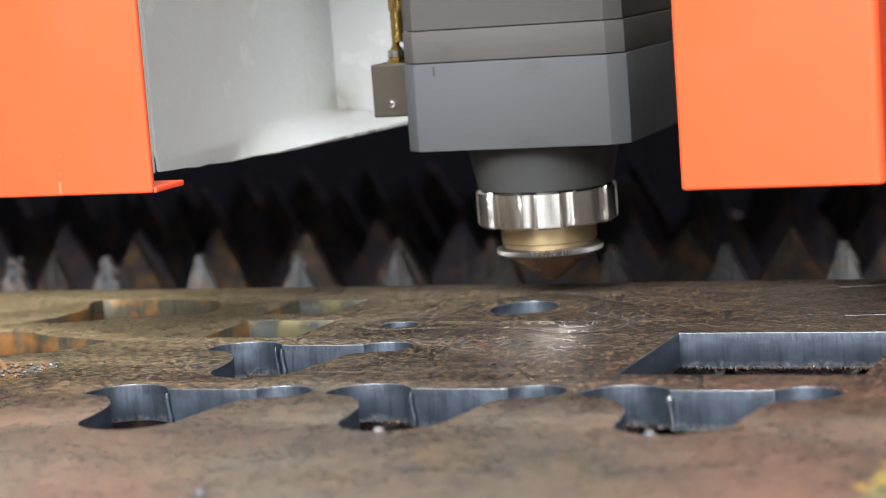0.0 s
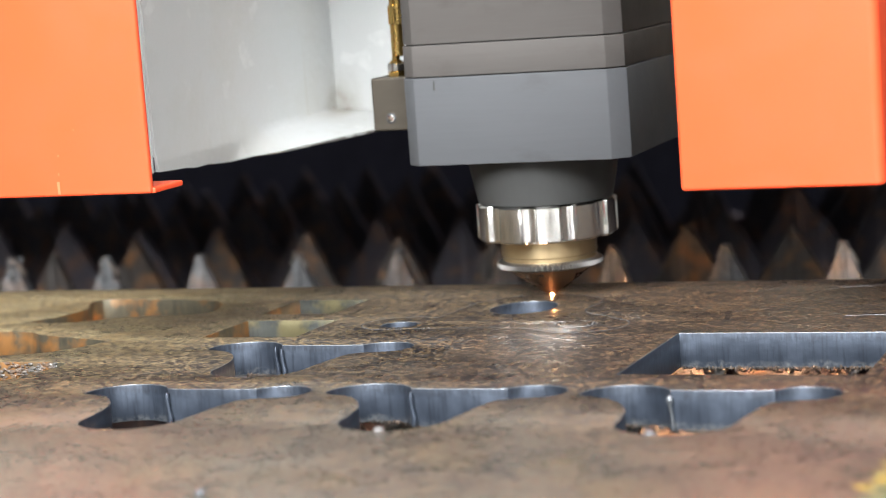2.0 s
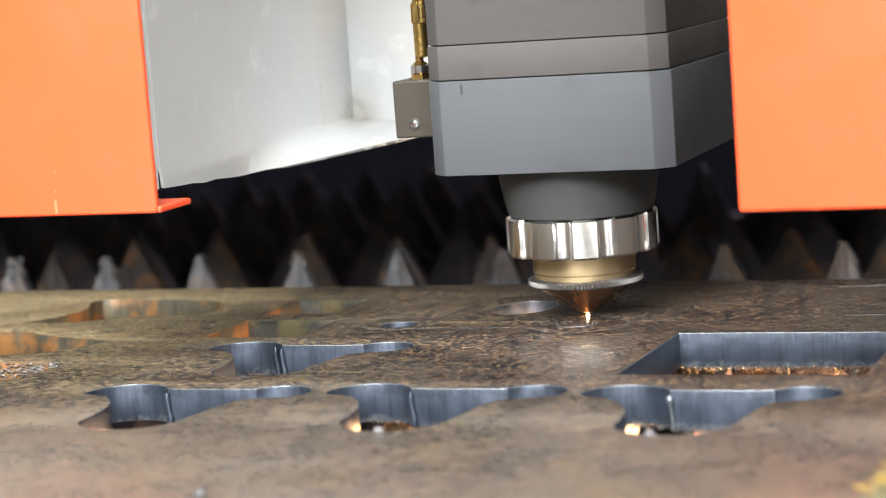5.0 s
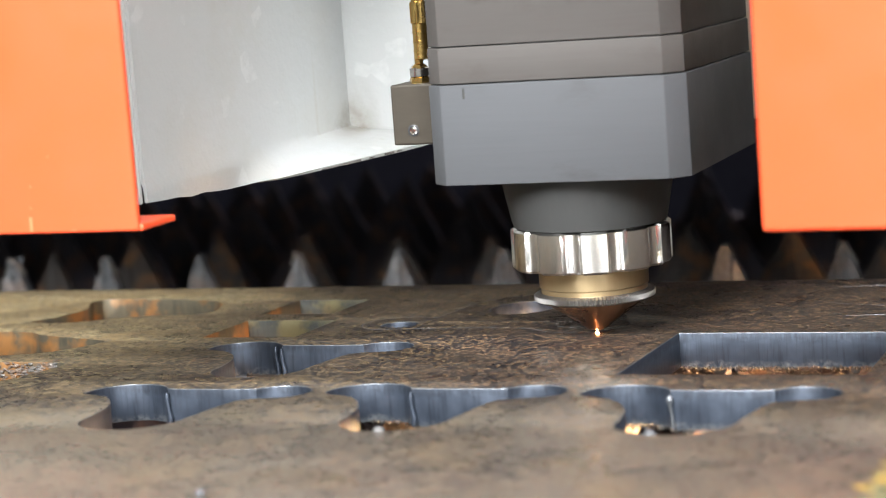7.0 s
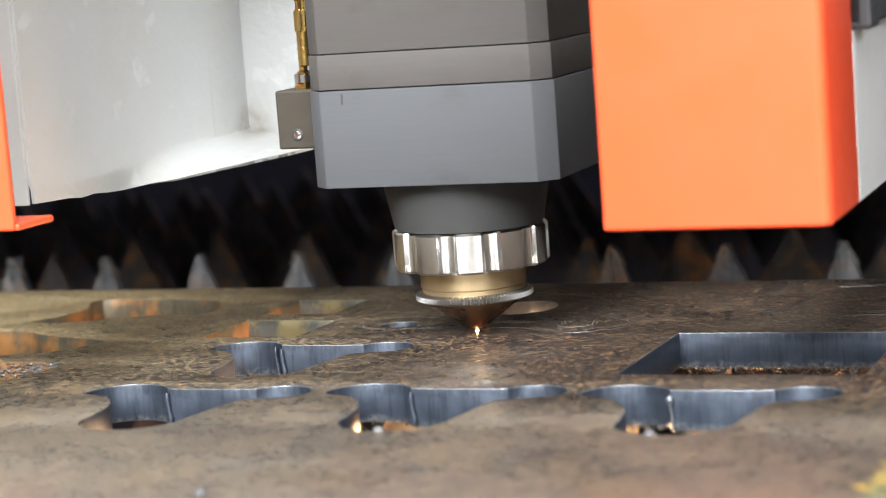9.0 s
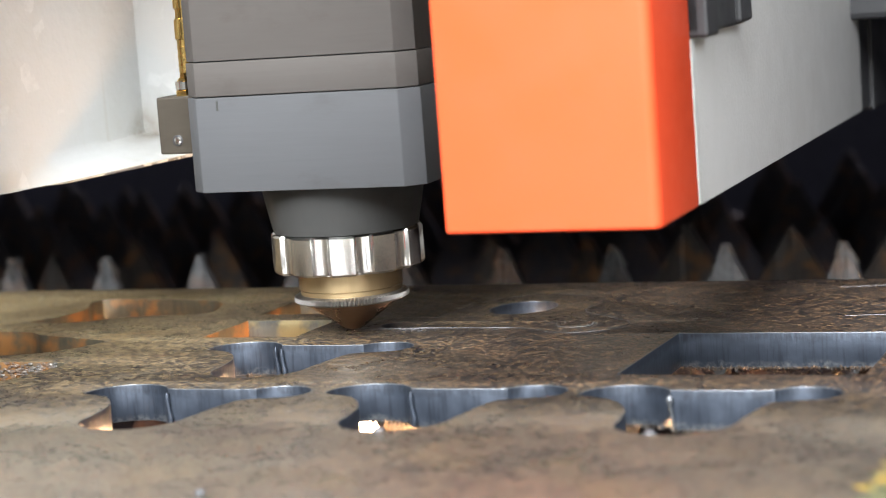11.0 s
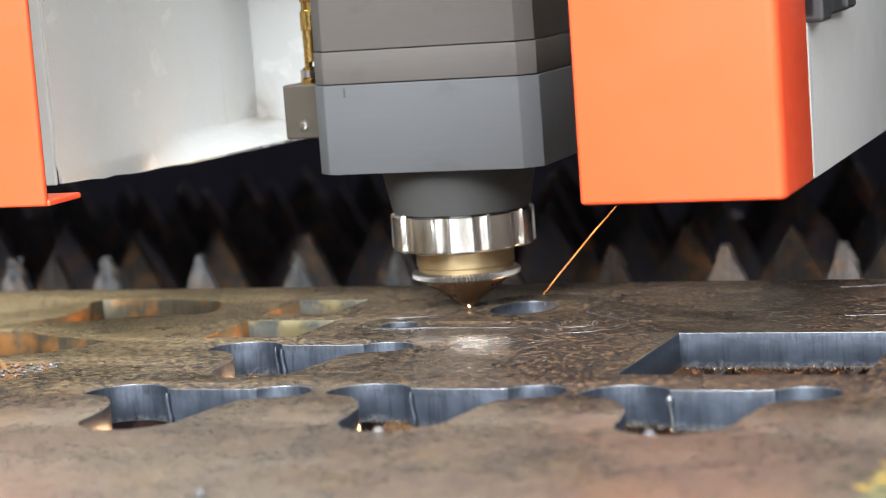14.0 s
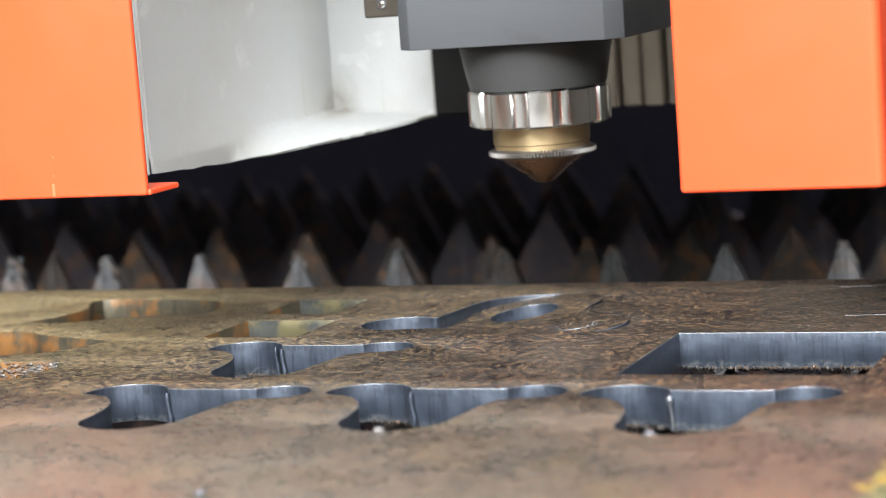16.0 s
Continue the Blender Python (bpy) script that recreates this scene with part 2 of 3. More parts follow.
M_PLATE = plate_material()
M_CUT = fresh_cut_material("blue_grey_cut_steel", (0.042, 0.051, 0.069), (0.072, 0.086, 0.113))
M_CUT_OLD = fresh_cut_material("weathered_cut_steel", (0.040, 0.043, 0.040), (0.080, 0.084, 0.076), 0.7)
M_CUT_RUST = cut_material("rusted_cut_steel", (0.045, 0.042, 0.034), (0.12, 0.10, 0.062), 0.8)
M_ORANGE = paint_material("orange_powder_coat", (0.80, 0.080, 0.024), 0.40, 0.06, (0.6, 0.10, 0.03), 0.1)
M_WHITE = paint_material("white_powder_coat", (0.47, 0.475, 0.46), 0.42, 0.30, (0.42, 0.38, 0.30), 0.25)
M_TRAY = tray_material()
M_GREY = paint_material("grey_powder_coat", (0.42, 0.415, 0.41), 0.5, 0.15, (0.3, 0.28, 0.25), 0.6)
M_EDGE_DIRT = paint_material("bare_dirty_edge", (0.12, 0.11, 0.10), 0.6, 0.5, (0.25, 0.2, 0.14))
M_CHIP = paint_material("chipped_paint", (0.80, 0.13, 0.05), 0.5, 0.3)
M_BEIGE = paint_material("beige_bellows", (0.50, 0.45, 0.37), 0.6, 0.4)
M_BLACK = paint_material("black_plastic", (0.02, 0.02, 0.022), 0.45, 0.1, (0.06, 0.06, 0.06))
M_ANOD = brushed("grey_anodised_aluminium", (0.057, 0.0583, 0.0615), (0.072, 0.0735, 0.0775), 0.62, 0.0, (0.05, 1, 1))
M_ANOD2 = brushed("warm_grey_anodised_aluminium", (0.058, 0.052, 0.048), (0.078, 0.071, 0.066), 0.62, 0.0, (0.05, 1, 1))
M_NECK = brushed("dark_grey_anodised_neck", (0.046, 0.046, 0.045), (0.060, 0.060, 0.058), 0.46, 0.25, (1, 1, 0.1))
M_BLOCK = brushed("bronze_grey_block", (0.038, 0.032, 0.025), (0.058, 0.049, 0.038), 0.5, 0.2, (0.3, 1, 1))
M_STEEL = brushed("polished_steel", (0.56, 0.54, 0.51), (0.68, 0.66, 0.63), 0.2, 1.0, (1, 1, 0.05))
M_KNURL = brushed("knurled_steel", (0.30, 0.29, 0.28), (0.42, 0.40, 0.38), 0.34, 1.0, (1, 1, 1))
M_CUT_EDGE = brushed("fresh_cut_edge", (0.05, 0.05, 0.055), (0.13, 0.13, 0.14), 0.42, 1.0, (1, 1, 1))
M_RIM = brushed("bare_steel_rim", (0.10, 0.105, 0.115), (0.19, 0.20, 0.21), 0.4, 0.6, (1, 1, 1))
M_BRASS = brushed("brass", (0.50, 0.33, 0.10), (0.62, 0.43, 0.16), 0.26, 1.0, (1, 1, 0.1))
M_PALE = brushed("pale_brass", (0.36, 0.26, 0.14), (0.46, 0.35, 0.20), 0.38, 0.85, (1, 1, 0.05))
M_COPPER = brushed("worn_copper_nozzle", (0.34, 0.20, 0.13), (0.44, 0.28, 0.19), 0.26, 1.0, (1, 1, 0.1))
# slat tones carry the light: lit front row, dim second, dark where shaded
M_SLAT = cut_material("charred_shaded_slat_steel", (0.027, 0.024, 0.030), (0.066, 0.058, 0.068), 0.20)
M_SLAT_DIM = cut_material("brown_half_shaded_slat_steel", (0.020, 0.017, 0.016), (0.070, 0.060, 0.054), 0.35)
M_SLAT_LIT = cut_material("worn_lit_slat_steel", (0.03, 0.03, 0.031), (0.19, 0.19, 0.195), 0.2)
M_PALE_SLAG = cut_material("pale_slag", (0.08, 0.075, 0.07), (0.24, 0.23, 0.215), 0.4)
M_SLAG = cut_material("slag", (0.04, 0.036, 0.034), (0.12, 0.11, 0.10), 0.25)
M_BEAD = paint_material("pale_glassy_slag", (0.08, 0.083, 0.09), 0.4, 0.3)
M_DARK = paint_material("dark_enclosure_paint", (0.03, 0.03, 0.04), 0.8, 0.2, (0.05, 0.05, 0.06))
M_REAR = paint_material("lilac_grey_enclosure_paint", (0.040, 0.038, 0.058), 0.7, 0.6, (0.022, 0.022, 0.033))
M_FLOOR = paint_material("hall_concrete", (0.2, 0.195, 0.18), 0.7, 0.3)
M_HALL = paint_material("hall_wall_paint", (0.3, 0.3, 0.29), 0.7, 0.2)
M_JET = glow("molten_jet", (1.0, 0.58, 0.29), 190.0)
M_HOT = glow("molten_spot", (1.0, 0.50, 0.2), 420.0)
M_SPARK = glow("spark", (1.0, 0.34, 0.09), 3.0)

# ---- mesh helpers ----
MM = 0.001


def part(name, bm, material, parent, label=""):
    me = bpy.data.meshes.new(name)
    bm.to_mesh(me)
    bm.free()
    me.materials.append(material)
    ob = new(name, me)
    ob.parent = parent
    if label:
        tagged(ob, label)
    return ob


def smooth(ob, angle=35):
    for p in ob.data.polygons:
        p.use_smooth = True
    ob.data.set_sharp_from_angle(angle=radians(angle))
    return ob


def box_bm(x0, x1, y0, y1, z0, z1, bevel=0.0, seg=2, bm=None):
    """A box in millimetres with rounded edges."""
    own = bmesh.new()
    bmesh.ops.create_cube(own, size=1)
    for v in own.verts:
        v.co = Vector(((x0 + x1) / 2 + v.co.x * (x1 - x0), (y0 + y1) / 2 + v.co.y * (y1 - y0), (z0 + z1) / 2 + v.co.z * (z1 - z0))) * MM
    if bevel:
        bmesh.ops.bevel(own, geom=own.edges[:], offset=bevel * MM, segments=seg, affect="EDGES", profile=0.5)
    if bm is None:
        return own
    me = bpy.data.meshes.new("tmp")
    own.to_mesh(me)
    own.free()
    bm.from_mesh(me)
    bpy.data.meshes.remove(me)
    return bm


def prism_bm(poly, z0, z1, bevel=0.0, seg=2):
    """An upright prism over a counter-clockwise outline in millimetres."""
    bm = bmesh.new()
    low = [bm.verts.new((x * MM, y * MM, z0 * MM)) for x, y in poly]
    top = [bm.verts.new((x * MM, y * MM, z1 * MM)) for x, y in poly]
    bm.faces.new(low[::-1]), bm.faces.new(top)
    k = len(poly)
    for i in range(k):
        bm.faces.new((low[i], low[(i + 1) % k], top[(i + 1) % k], top[i]))
    if bevel:
        bmesh.ops.bevel(bm, geom=bm.edges[:], offset=bevel * MM, segments=seg, affect="EDGES", profile=0.5)
    return bm


def lathe_bm(profile, seg=64, wave=None):
    """A turned body: profile rows of radius and height in millimetres; wave(angle, radius, height) may change the radius."""
    bm = bmesh.new()
    rings = []
    for r, z in profile:
        ring = []
        for i in range(seg):
            a = 2 * math.pi * i / seg
            q = wave(a, r, z) if wave else r
            ring.append(bm.verts.new((q * math.cos(a) * MM, q * math.sin(a) * MM, z * MM)))
        rings.append(ring)
    for a, b in zip(rings, rings[1:]):
        for i in range(seg):
            j = (i + 1) % seg
            bm.faces.new((a[i], a[j], b[j], b[i]))
    bm.faces.new(rings[0][::-1]), bm.faces.new(rings[-1])
    bmesh.ops.recalc_face_normals(bm, faces=bm.faces[:])
    return bm


def moved(bm, x, y, z, rx=0, ry=0, rz=0):
    bmesh.ops.transform(bm, matrix=pose(x * MM, y * MM, z * MM, rx, ry, rz), verts=bm.verts[:])
    return bm


def thing(name, label, category, group="", kind=""):
    return tagged(new(name), label, category, group, kind)


# ---- outlines on the sheet, in millimetres ----


def arc(cx, cy, r, a0, a1, n=12):
    return [(cx + r * math.cos(radians(a0 + (a1 - a0) * i / n)), cy + r * math.sin(radians(a0 + (a1 - a0) * i / n))) for i in range(n + 1)]


def rounded(points, times=2):
    """Corner cutting: softens an outline."""
    for _ in range(times):
        out = []
        for (x0, y0), (x1, y1) in zip(points, points[1:] + points[:1]):
            out += [(x0 * 0.8 + x1 * 0.2, y0 * 0.8 + y1 * 0.2), (x0 * 0.2 + x1 * 0.8, y0 * 0.2 + y1 * 0.8)]
        points = out
    return points


def circle(cx, cy, r, n=40, ry=None):
    return [(cx + r * math.cos(2 * math.pi * i / n), cy + (ry or r) * math.sin(2 * math.pi * i / n)) for i in range(n)]


def small_bracket(dx, dy):
    """The opening that a finished three-lobed bracket left behind."""
    p = arc(-3, -93, 9.2, 195, 22) + arc(33, -92.5, 7.4, 155, -50) + [(28.5, -101), (27.2, -106)]
    p += arc(14.5, -121.5, 11.3, 8, -190) + [(2.0, -110), (-0.8, -103.5), (-5, -98)]
    return [(x + dx, y + dy) for x, y in rounded(p, 1)]


def big_bracket(grow=0.0):
    """The three-lobed bracket that is being cut."""
    p = arc(-31, -1, 10.5 + grow, 262, 55) + [(-24.5 - grow, 14), (-24 - grow, 19)]
    p += arc(-5.4, 30.6, 17.4 + grow, 170, -20) + [(11.5 + grow, 18), (14 + grow, 13), (20 + grow, 8.5 + grow)]
    p += arc(18, -6, 11.5 + grow, 60, -125) + [(5, -9.2 - grow), (-20, -8.8 - grow)]
    return rounded(p, 2)


def oblong(x0, x1, y0, y1):
    return [(x0, y0), (x1, y0), (x1, y1), (x0, y1)]


def sheet_mesh(name, outlines, z0, z1, edge=0.15):
    """A flat body with openings, from closed outlines."""
    cu = bpy.data.curves.new(name, "CURVE")
    cu.dimensions, cu.fill_mode = "2D", "BOTH"
    cu.extrude, cu.bevel_depth, cu.bevel_resolution, cu.offset = (z1 - z0) / 2 * MM - edge * MM, edge * MM, 1, -edge * MM
    for pts in outlines:
        s = cu.splines.new("POLY")
        s.points.add(len(pts) - 1)
        for p, (x, y) in zip(s.points, pts):
            p.co = (x * MM, y * MM, 0, 1)
        s.use_cyclic_u = True
    ob = new(name, cu)
    bpy.context.view_layer.update()
    me = bpy.data.meshes.new_from_object(ob.evaluated_get(bpy.context.evaluated_depsgraph_get()))
    bpy.data.objects.remove(ob)
    bpy.data.curves.remove(cu)
    bm = bmesh.new()
    bm.from_mesh(me)
    bmesh.ops.remove_doubles(bm, verts=bm.verts[:], dist=2e-5)
    bmesh.ops.translate(bm, verts=bm.verts[:], vec=(0, 0, (z0 + z1) / 2 * MM))
    bm.to_mesh(me)
    bm.free()
    me.materials.clear()
    for m in (M_PLATE, M_CUT, M_CUT_RUST, M_CUT_OLD, M_RIM):
        me.materials.append(m)
    for p in me.polygons:
        x, y, _ = p.center
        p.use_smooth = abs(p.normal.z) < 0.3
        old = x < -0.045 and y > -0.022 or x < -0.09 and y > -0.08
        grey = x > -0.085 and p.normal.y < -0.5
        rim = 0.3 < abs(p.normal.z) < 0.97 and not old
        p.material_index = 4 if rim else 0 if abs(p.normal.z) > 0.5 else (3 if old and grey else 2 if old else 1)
    me.set_sharp_from_angle(angle=radians(30))
    return me


# ---- setting ----
def structure(name, bm, material, label, category):
    return tagged(part(name, bm, material, None), label, category, kind="structure")


structure("floor", box_bm(-4000, 4000, -4000, 3000, -900, -850), M_FLOOR, "plain grey concrete workshop floor below the machine", "floor")
structure("ceiling", box_bm(-4000, 4000, -4000, 3000, 3200, 3250), M_HALL, "plain light workshop ceiling", "ceiling")
structure("wall_north", box_bm(-4000, 4000, 3000, 3050, -850, 3200), M_HALL, "plain painted workshop wall", "wall")
structure("wall_south", box_bm(-4000, 4000, -4050, -4000, -850, 3200), M_HALL, "plain painted workshop wall", "wall")
structure("wall_east", box_bm(4000, 4050, -4000, 3000, -850, 3200), M_HALL, "plain painted workshop wall", "wall")
structure("wall_west", box_bm(-4050, -4000, -4000, 3000, -850, 3200), M_HALL, "plain painted workshop wall", "wall")
structure("bed_tray", box_bm(-1000, 1000, -420, 900, -850, -180), M_DARK, "dark steel scrap tray under the cutting slats", "machine bed")
structure("enclosure_rear", box_bm(-1000, 1000, 900, 910, -850, 900), M_REAR, "lilac-grey painted rear panel of the machine enclosure", "machine panel")
# added above the view: blocks light from reaching the slats behind the gantry
structure("unseen_shade_roof", box_bm(-1000, 1000, 100, 600, 890, 900), M_DARK, "dark roof panel out of view, added to keep the rear slats dark", "machine panel")
structure("enclosure_west", box_bm(-1010, -1000, 100, 910, -850, 900), M_DARK, "dark painted side panel of the machine enclosure", "machine panel")
structure("enclosure_east", box_bm(1000, 1010, 100, 910, -850, 900), M_DARK, "dark painted side panel of the machine enclosure", "machine panel")

# ---- the sheet and its cut-outs ----
HOLES = [small_bracket(dx, dy) for dx, dy in ((0, 0), (-56.5, -1.5), (56, -1.0), (-55, 55.5))]
HOLES.append(oblong(-77.5, -52, -21.5, 5.5))
HOLES.append(oblong(-79, -58, 16.5, 42.5))
HOLES.append(oblong(45.5, 97.5, -73, -19))
HOLES.append(rounded([(-146, 6), (-141, 14.5), (-139, 29), (-146, 43), (-144, 50), (-122, 48), (-102, 43), (-94, 18), (-116, 15.5), (-132, 3.5)], 2))
HOLES.append(rounded([(-170, -9), (-134, -10), (-128, -16), (-110, -22.5), (-102, -26), (-103, -32), (-108, -42), (-118, -48), (-150, -49), (-175, -47)], 2))
HOLES.append(rounded([(-150, -58), (-113, -57), (-97, -57), (-94, -61), (-98, -84), (-130, -110), (-160, -90)], 2))
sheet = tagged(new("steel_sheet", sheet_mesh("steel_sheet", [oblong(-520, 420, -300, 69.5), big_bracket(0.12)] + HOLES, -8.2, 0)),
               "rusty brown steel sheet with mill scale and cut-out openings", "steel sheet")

bracket = tagged(new("cut_bracket", sheet_mesh("cut_bracket", [big_bracket(), circle(-31, -3, 4.7), circle(16, -4.5, 4.9), circle(-6.7, 24, 8.6, 48, 11.5)], -8.2, 0)),
                 "three-lobed steel bracket with three holes being cut from the sheet", "bracket")


def slug():
    return sheet_mesh("slug", [circle(16, -4.5, 4.75)], -8.1, 0.1)


disc = tagged(new("slug", slug()), "small round steel offcut loose in its hole", "offcut")


def dross_bm(lines, seed):
    """Frozen drops along the lower edge of a cut."""
    rng = random.Random(seed)
    bm = bmesh.new()
    for (x0, y0), (x1, y1), n in lines:
        for _ in range(n):
            u, r = rng.random(), rng.uniform(0.10, 0.36)
            c = Vector((x0 + (x1 - x0) * u, y0 + (y1 - y0) * u + rng.uniform(-0.3, 0.6), -8.15 - rng.uniform(-0.1, 0.5) * rng.random()))
            for v in bmesh.ops.create_icosphere(bm, subdivisions=1, radius=r)["verts"]:
                v.co = (Vector((v.co.x * rng.uniform(0.7, 1.3), v.co.y, v.co.z * rng.uniform(0.8, 2.2))) + c) * MM
    return bm


tagged(part("dross", dross_bm([((46, -19.2), (97, -19.2), 260), ((-8, -84.5), (5, -85), 50), ((5, -89), (24, -88), 50), ((50, -86), (62, -89), 50), ((62, -91), (80, -91), 50), ((-62, -29.5), (-52, -31), 50)], 5), M_SLAG, sheet),
       "frozen slag drops along the lower cut edges", kind="stuff")


def lump_bm(x0, x1, y, n, seed):
    """A crust of small drops fused to the cut edge, thickest along its foot."""
    rng = random.Random(seed)
    bm = bmesh.new()
    for _ in range(n):
        r = rng.uniform(0.14, 0.5)
        c = Vector((rng.uniform(x0, x1), y - rng.uniform(-0.2, 0.35), -rng.uniform(0.2, 8.2)))
        for v in bmesh.ops.create_icosphere(bm, subdivisions=1, radius=r)["verts"]:
            v.co = (Vector((v.co.x * rng.uniform(0.9, 2.2), v.co.y * 0.8, v.co.z * rng.uniform(0.7, 1.2))) + c) * MM
    return bm


tagged(part("slag_lumps", lump_bm(-140, -97, -57.2, 620, 12), M_PALE_SLAG, sheet), "crusty silvery slag on the cut edge", kind="stuff")


def bead_bm(x, y, z, r, squash=0.8):
    bm = bmesh.new()
    for v in bmesh.ops.create_icosphere(bm, subdivisions=2, radius=r * MM)["verts"]:
        k = 1 + 0.18 * noise.noise(v.co * 1500 + Vector((x, y, z)))
        v.co = Vector((v.co.x * k + x * MM, v.co.y * k + y * MM, v.co.z * k * squash + z * MM))
    return bm


for x, y, z, r in ((15.0, -131.6, -0.4, 1.3), (68.0, -131.5, -0.5, 1.3), (4.9, -186.7, 0.5, 0.9)):
    tagged(smooth(part("slag_bead", bead_bm(x, y, z, r), M_BEAD, None), 80), "small pale glassy slag bead stuck to the sheet", "slag bead", "slag beads on the sheet")


def seam_bm(x, y, bead):
    """A ridge down the cut wall where the beam turned a corner, with or without a frozen drop at its head."""
    rows = [(0.10, -0.6), (0.40, -1.0), (0.52, -2.5), (0.46, -4.0), (0.55, -6.0), (0.75, -7.6), (0.2, -8.3)]
    if bead:
        rows = [(0.15, -0.9), (0.62, -1.3), (0.78, -1.9), (0.6, -2.5), (0.36, -2.9), (0.30, -5.0), (0.42, -7.6), (0.2, -8.3)]
    bm = lathe_bm(rows[::-1], 12)
    for v in bm.verts:
        v.co.x += 0.0003 * math.sin(v.co.z * 700) + x * MM
        v.co.y += y * MM
    return bm


for dx, dy, bead in ((0, 0, False), (-56.5, -1.5, False), (56, -1.0, True), (-55, 55.5, False)):
    smooth(part("cut_seam", seam_bm(5.6 + dx, -90.0 + dy, bead), M_RIM if bead else M_CUT, sheet, "bright ridge in the cut wall"), 60)
smooth(part("cut_seam", seam_bm(2.6 - 55, -87.0 + 55.5, False), M_CUT, sheet, "bright ridge in the cut wall"), 60)


def spatter_bm(seed):
    rng = random.Random(seed)
    bm = bmesh.new()
    for _ in range(16):
        a, r = rng.uniform(-0.5, 3.6), rng.uniform(0.12, 0.3)
        c = Vector((16 + 4.4 * math.cos(a) + rng.uniform(-1, 1), -4.5 + 4.0 * math.sin(a), 0.1 + r * 0.3))
        for v in bmesh.ops.create_icosphere(bm, subdivisions=1, radius=r)["verts"]:
            v.co = (v.co + c) * MM
    return bm


tagged(part("spatter", spatter_bm(3), M_KNURL, disc), "bright specks of frozen spatter", kind="stuff")

# ---- slats under the sheet ----
def slat_bm(x0, x1, pitch, seed, tip):
    rng = random.Random(seed)
    bm = bmesh.new()
    prof = []
    x = x0 + rng.uniform(-1.5, 1.5)
    while x < x1:
        h = tip + rng.uniform(-0.8, 0.0) if tip == -6.4 else tip + rng.uniform(-3.0, 0.0) - (rng.random() > (0.6 if tip == -8.5 else 0.82)) * rng.uniform(1, 7)
        w = rng.uniform(0.85, 1.1) if tip < -7 else rng.uniform(0.72, 0.95)
        tw = rng.uniform(0.8, 1.6)
        for dx, dz in ((-20, -34), (-15.5 * w, -26), (-10.5 * w, -17), (-6.2 * w, -9.5), (-3.0 * w, -4.0), (-tw, -0.8), (tw * 0.3, 0), (tw, -1.0), (3.2 * w, -4.3), (6.0 * w, -9.5), (10.2 * w, -17), (15.5 * w, -26)):
            prof.append((x + dx + rng.uniform(-0.7, 0.7), h + dz + rng.uniform(-0.6, 0.6)))
        x += pitch
    k = len(prof)
    rows = []
    for y in (-2.0, -1.0, 1.0, 2.0):
        dz = -0.5 if abs(y) > 1.5 else 0.0
        rows.append([bm.verts.new(((px) * MM, (y + rng.uniform(-0.35, 0.35)) * MM, (pz + dz) * MM)) for px, pz in prof])
    for a, b in zip(rows, rows[1:]):
        for i in range(k - 1):
            bm.faces.new((a[i], b[i], b[i + 1], a[i + 1]))
    for row, flip in ((rows[0], False), (rows[-1], True)):
        foot = [bm.verts.new((v.co.x, v.co.y, -0.18)) for v in row]
        for i in range(k - 1):
            q = (row[i], row[i + 1], foot[i + 1], foot[i])
            bm.faces.new(q if not flip else q[::-1])
    # spatter lumps frozen to the flanks
    for _ in range(int((x1 - x0) / 9)):
        i = rng.randrange(k)
        c = Vector((prof[i][0], rng.choice((-2.0, 2.0)), prof[i][1] - rng.uniform(0, 6))) * MM
        r = rng.uniform(0.6, 1.9) * MM
        made = bmesh.ops.create_icosphere(bm, subdivisions=1, radius=r)["verts"]
        for v in made:
            v.co = Vector((v.co.x, v.co.y * 0.7, v.co.z * rng.uniform(1.0, 1.8))) + c
    return bm


def tip_bm(x, h, seed):
    """A ridge of melted slag that has run down both flanks of one tooth."""
    rng = random.Random(seed)
    left, right = rng.uniform(2.0, 6.5), rng.uniform(2.0, 6.5)
    path = [(-0.8 - 0.62 * left * (1 - q / 6), -left * (1 - q / 6)) for q in range(6)] + [(0, 0.6)] + [(0.8 + 0.62 * right * q / 6, -right * q / 6) for q in range(1, 7)]
    bm = bmesh.new()
    rings = []
    for i, (dx, dz) in enumerate(path):
        r = rng.uniform(0.8, 1.5) * (1.35 if i == 6 else 0.45 if i in (0, 12) else 1.0)
        ring = []
        for j in range(8):
            a = j * math.pi / 4
            w = r * rng.uniform(0.85, 1.15)
            ring.append(bm.verts.new(((x + dx + w * math.cos(a)) * MM, (-0.9 + w * math.sin(a)) * MM, (h + dz + 0.6 * w * math.cos(a) * (1 if i < 6 else -1)) * MM)))
        rings.append(ring)
    for p, q in zip(rings, rings[1:]):
        for j in range(8):
            bm.faces.new((p[j], p[(j + 1) % 8], q[(j + 1) % 8], q[j]))
    bm.faces.new(rings[0][::-1]), bm.faces.new(rings[-1])
    bmesh.ops.recalc_face_normals(bm, faces=bm.faces[:])
    return bm


